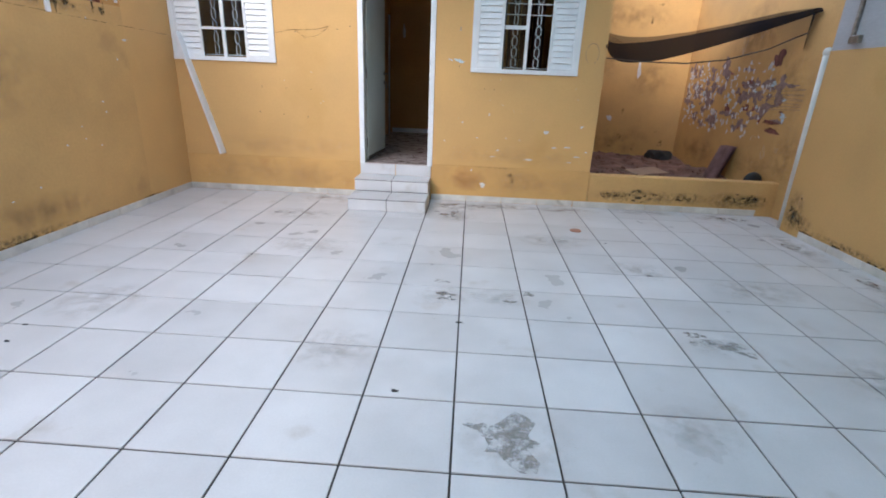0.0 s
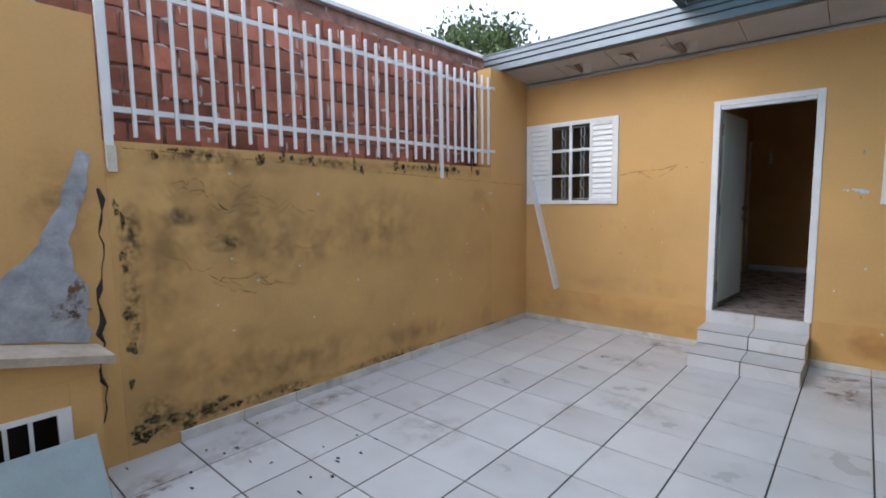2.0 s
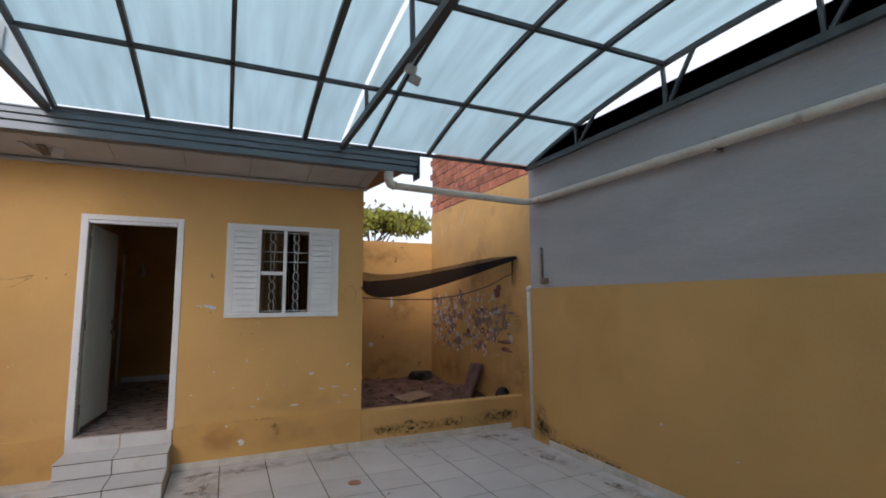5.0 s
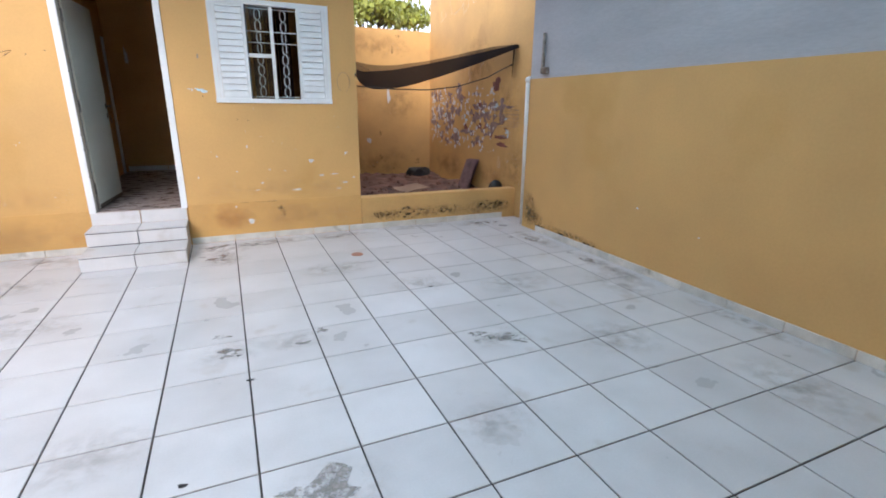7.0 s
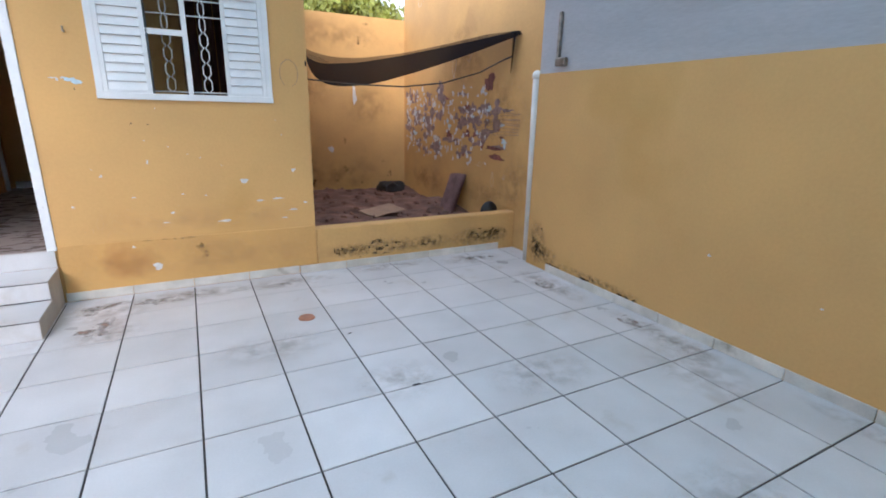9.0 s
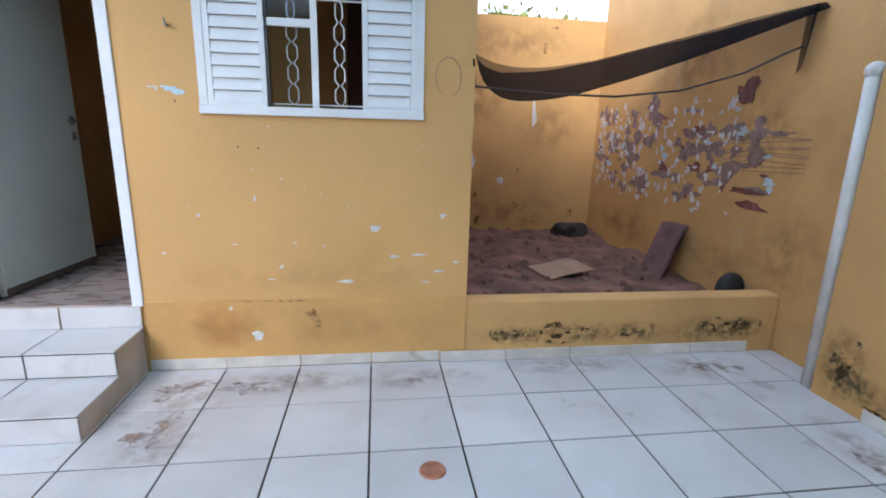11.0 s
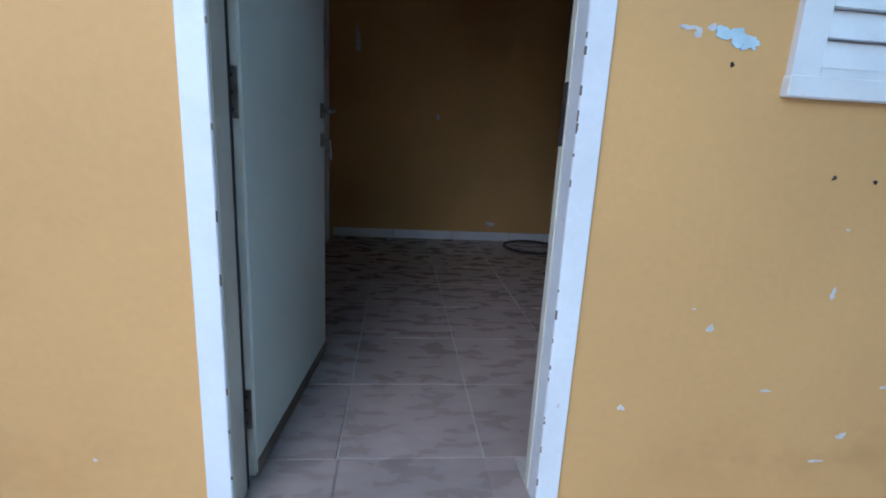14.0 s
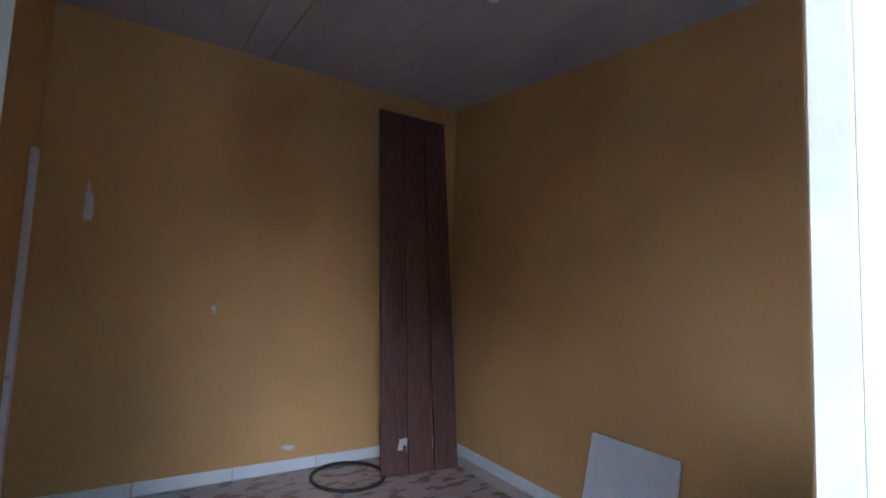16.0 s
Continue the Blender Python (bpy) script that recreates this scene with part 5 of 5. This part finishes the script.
# ---- far things: trees, roofs ----
def tree(name, label, x, y, h, crown, mat, n, seed, flat=1.0):
    r = random.Random(seed)
    th = thing(name, label, "tree", x, y, -0.16)
    part("trunk", tube(bmesh.new(), [(x, y, -0.16), (x + 0.1, y, h * 0.35), (x, y + 0.1, h * 0.7)], [0.22, 0.17, 0.09], 8), BARK, th)
    tips = []
    for k in range(14):
        a, e = r.uniform(0, 6.28), r.uniform(0.2, 1.2)
        tip = Vector((x + crown * math.cos(a) * math.cos(e) * 0.9, y + crown * math.sin(a) * math.cos(e) * 0.9, h * 0.72 + crown * flat * math.sin(e)))
        part("limb", tube(bmesh.new(), [(x, y, h * r.uniform(0.4, 0.68)), ((x + tip.x) / 2, (y + tip.y) / 2, (h * 0.7 + tip.z) / 2 + 0.1), tip], [0.06, 0.04, 0.012], 5), BARK, th)
        tips.append(tip)
    bm = bmesh.new()
    for k in range(n):
        c = r.choice(tips)
        q = c + Vector((r.gauss(0, crown * 0.22), r.gauss(0, crown * 0.22), r.gauss(0, crown * 0.16 * flat)))
        s = r.uniform(0.07, 0.15) * crown / 2.2
        m = Matrix.LocRotScale(q, Euler((r.uniform(0, 3), r.uniform(0, 3), r.uniform(0, 6))), (s, s * 0.5, 1))
        vs = [bm.verts.new(m @ Vector(p)) for p in ((-1, 0, 0), (0, -1, 0), (1, 0, 0), (0, 1, 0))]
        bm.faces.new(vs)
    part("crown", bm, mat, th)


tree("tree", "green leafy tree beyond the house roof", -12.4, 16.5, 8.7, 2.2, LEAF, 3400, 3)
tree("tree", "spreading tree far behind the wall, sunlight put into its yellow-green leaves", 8.4, 30.0, 7.9, 3.4, LEAFY, 5200, 5, 0.45)
nh = thing("neighbour_house", "low neighbour house with a clay-tile roof", "house", 12, 27, 0)
part("wall", boxes((6, 20, 25, 31, -0.16, 3.9)), OCHRE, nh)
bm = bmesh.new()
vs = [bm.verts.new(p) for p in ((5.6, 24.6, 3.9), (20.4, 24.6, 3.9), (20.4, 28, 5.0), (5.6, 28, 5.0), (5.6, 31.4, 3.9), (20.4, 31.4, 3.9))]
for f in ((0, 1, 2, 3), (3, 2, 5, 4), (0, 3, 4), (1, 5, 2)):
    bm.faces.new([vs[k] for k in f])
part("roof", bm, ROOFTILE, nh)
ant = thing("antenna", "thin roof antenna on the neighbour's house", "antenna", 13.2, 28, 5)
part("mast", tube(bmesh.new(), [(13.2, 28, 4.9), (13.2, 28, 7.0)], 0.03, 6), STEEL, ant)
for z in (6.4, 6.7, 6.9):
    part("element", tube(bmesh.new(), [(12.8, 28, z), (13.8, 28, z + 0.1)], 0.018, 5), STEEL, ant)

# ---- floor dirt, drain ----
dr = thing("drain_cover", "round copper-coloured floor drain cover", "drain cover", 1.185, 4.79, 0)
bm = bmesh.new()
bmesh.ops.create_cone(bm, cap_ends=True, segments=28, radius1=0.062, radius2=0.056, depth=0.008, matrix=Matrix.Translation((1.185, 4.79, 0.0045)))
part("disc", bm, COPPER, dr)
marks("dirt", "grey dried dirt on the tiles", DIRT, yard, [((x, y, 0.0012), w, h) for x, y, w, h in ((0.26, 1.55, 0.28, 0.26), (0.12, 1.62, 0.12, 0.07), (1.62, 2.52, 0.25, 0.10), (1.5, 2.62, 0.12, 0.06), (1.72, 2.42, 0.10, 0.07), (-0.10, 3.0, 0.14, 0.10), (-0.15, 3.25, 0.10, 0.06), (0.35, 2.95, 0.08, 0.05), (0.5, 3.1, 0.05, 0.09), (0.02, 2.6, 0.03, 0.03), (2.3, 1.8, 0.10, 0.03))], X, Y, 0.0006, 22, 0.6)
marks("red_dust", "faint red dust on the tiles near the house", DIRTRED, yard, [((-0.2, 5.62, 0.0012), 0.3, 0.2), ((0.2, 5.6, 0.001), 0.3, 0.12), ((-0.15, 5.2, 0.0011), 0.2, 0.25), ((3.2, 5.6, 0.001), 0.3, 0.12), ((-3.1, 1.05, 0.0012), 0.10, 0.22), ((3.3, 4.6, 0.001), 0.12, 0.2), ((3.4, 3.7, 0.001), 0.1, 0.25)], X, Y, 0.0005, 22, 0.6)
marks("debris", "small dry leaf or crumb on the floor", BLACK, yard, [((x, y, 0.003), rng.uniform(0.015, 0.04), rng.uniform(0.008, 0.02)) for x, y in [(rng.uniform(-3.5, -2.4), rng.uniform(0.9, 2.4)) for _ in range(20)] + [(-0.05, 2.93), (0.0, 2.6), (-0.3, 1.85), (1.55, 3.6), (1.4, 4.4), (-2.1, 4.9)]], X, Y, 0.002, 8, 0.5)


# ---- bricks, tiles, skirting pieces ----
def brick_mesh(l, h, d, seed):
    r = random.Random(seed)
    bm = boxes((0, d, 0, l, 0, h))
    bmesh.ops.bevel(bm, geom=list(bm.edges), offset=0.008, segments=1, affect="EDGES")
    for v in bm.verts:
        v.co += Vector((r.uniform(-0.004, 0.004), r.uniform(-0.006, 0.006), r.uniform(-0.005, 0.005)))
    return mesh_of(bm, "brick", BRICK)


def brick_wall(parent, x, d, y0, y1, z0, z1, l, h, joint):
    shapes = [brick_mesh(l, h, d, 20 + k) for k in range(4)]
    z, row = z0, 0
    while z + h < z1:
        y = y0 + (0 if row % 2 else -l / 2)
        while y < y1 - l * 0.5:
            o = new("brick", shapes[rng.randrange(4)])
            o.parent = parent
            o.location = (x + rng.uniform(-0.006, 0.006), y, z + rng.uniform(-0.004, 0.004))
            y += l + joint
        z, row = z + h + joint, row + 1


brick_wall(nb, -4.045, 0.035, 0.6, 6.3, 1.86, 3.46, 0.215, 0.166, 0.02)
lumps = bmesh.new()
for k in range(260):
    row = rng.randrange(9)
    y, z = rng.uniform(0.7, 6.2), 1.85 + 0.186 * row
    w = rng.uniform(0.02, 0.09)
    if rng.random() < 0.4:
        m = pose(-4.012, y, z + 0.09, 0, 0, 0) @ Matrix.Diagonal((0.012, rng.uniform(0.008, 0.016), rng.uniform(0.03, 0.08), 1))
    else:
        m = pose(-4.012, y, z, rng.uniform(-6, 6), 0, 0) @ Matrix.Diagonal((0.014, w, rng.uniform(0.008, 0.018), 1))
    for v in bmesh.ops.create_icosphere(lumps, subdivisions=1, radius=1, matrix=m)["verts"]:
        v.co += Vector((0, rng.uniform(-0.006, 0.006), rng.uniform(-0.005, 0.005)))
tagged(part("mortar_lumps", lumps, MORTARP, nb, "pale mortar squeezed out of the joints"), kind="stuff")
brick_wall(pit_brick, PIT_X + 0.005, 0.035, 5.45, PIT_Y, 3.52, 4.74, 0.27, 0.125, 0.02)

tm = mesh_of(boxes((0.005, P - 0.005, 0.005, P - 0.005, -0.009, 0.0), bevel=0.0015), "tile", TILE)
for i in range(-8, 8):
    for j in range(-5, 13):
        o = new("tile", tm)
        o.parent = yard
        o.location = (i * P, j * P, rng.uniform(-0.0006, 0.0006))
edge = mesh_of(boxes((0.0025, P - 0.0025, 0.0025, 0.035, -0.009, 0.0)), "tile", TILE)
for i in range(-8, 8):
    o = new("tile", edge)
    o.parent, o.location = yard, (i * P, 13 * P - 0.03, 0)

corner = mesh_of(boxes((0.005, 0.205, 0.005, P - 0.005, -0.009, 0.0), bevel=0.0015), "tile", TILE)
for y in (5.275, 5.39):
    o = new("tile", corner)
    o.parent, o.location = yard, (8 * P, y, 0 if y < 5.3 else -0.001)

sk = mesh_of(boxes((0.002, P - 0.002, -0.012, 0.0, 0.0, 0.075), bevel=0.003), "skirting_tile", SKIRT)
skirt = tagged(new("baseboard"), "pale tile skirting along the yard walls", "skirting", kind="structure")


def skirt_piece(x, y, turn=0, mesh=sk):
    o = new("skirting_tile", mesh)
    o.parent = skirt
    o.matrix_basis = pose(x, y, 0.001, 0, 0, turn)


for i in range(-8, -3):
    skirt_piece(i * P, FACE - 0.0005)
for i in range(-1, 8):
    skirt_piece(i * P + 0.0, (FACE if i < 3 else 5.84) - 0.0005)
for j in range(2, 13):
    skirt_piece(LEFT + 0.0005, (j + 1) * P - 0.0 if j < 12 else FACE - 0.013, -90 + 180)
for j in range(-5, 11):
    skirt_piece(RIGHT - 0.0005, (j + 1) * P, -90)

PI = 0.4615
im = mesh_of(boxes((0.003, PI - 0.004, 0.004, PI - 0.004, -0.004, 0.0), bevel=0.001), "tile", INTILE)
for i in range(-1, 6):
    for j in range(0, 8):
        if -1.066 + (i + 1) * PI > 1.40 or 6.095 + (j + 1) * PI > 9.46 + PI:
            continue
        o = new("tile", im)
        o.parent = infloor
        o.location = (-1.066 + i * PI, min(6.095 + j * PI, 9.447 - PI), FLOOR_IN + (0.0 if j < 7 else -0.0008))
thr = mesh_of(boxes((0.003, PI - 0.003, 0.003, 0.225, -0.004, 0.0), bevel=0.001), "tile", INTILE)
for x in (-1.066, -0.965):
    o = new("tile", thr)
    o.parent, o.location = infloor, (x, 6.095 - 0.226, FLOOR_IN + (0 if x < -1 else -0.0008))
strip = mesh_of(boxes((0.003, 0.24, 0.003, 0.225, -0.004, 0.0), bevel=0.001), "tile", INTILE)
o = new("tile", strip)
o.parent, o.location = infloor, (-1.297, 6.095 - 0.226, FLOOR_IN)
inskirt = tagged(new("baseboard_room"), "white tile skirting along the room walls", "skirting", kind="structure")
ib = mesh_of(boxes((0.002, 0.583, -0.012, 0.0, 0.0, 0.085), bevel=0.003), "skirting_tile", WHITE)
for x in (-1.52, -0.934, -0.348, 0.238, 0.79):
    o = new("skirting_tile", ib)
    o.parent = inskirt
    o.matrix_basis = pose(x, 9.4485 - (0.0 if x < 0.8 else 0.002), FLOOR_IN, 0, 0, 0)
for y in (9.366, 8.78, 8.196, 7.613, 7.03, 6.63):
    o = new("skirting_tile", ib)
    o.parent = inskirt
    o.matrix_basis = pose(SIDE - 0.1355, y, FLOOR_IN, 0, 0, -90)
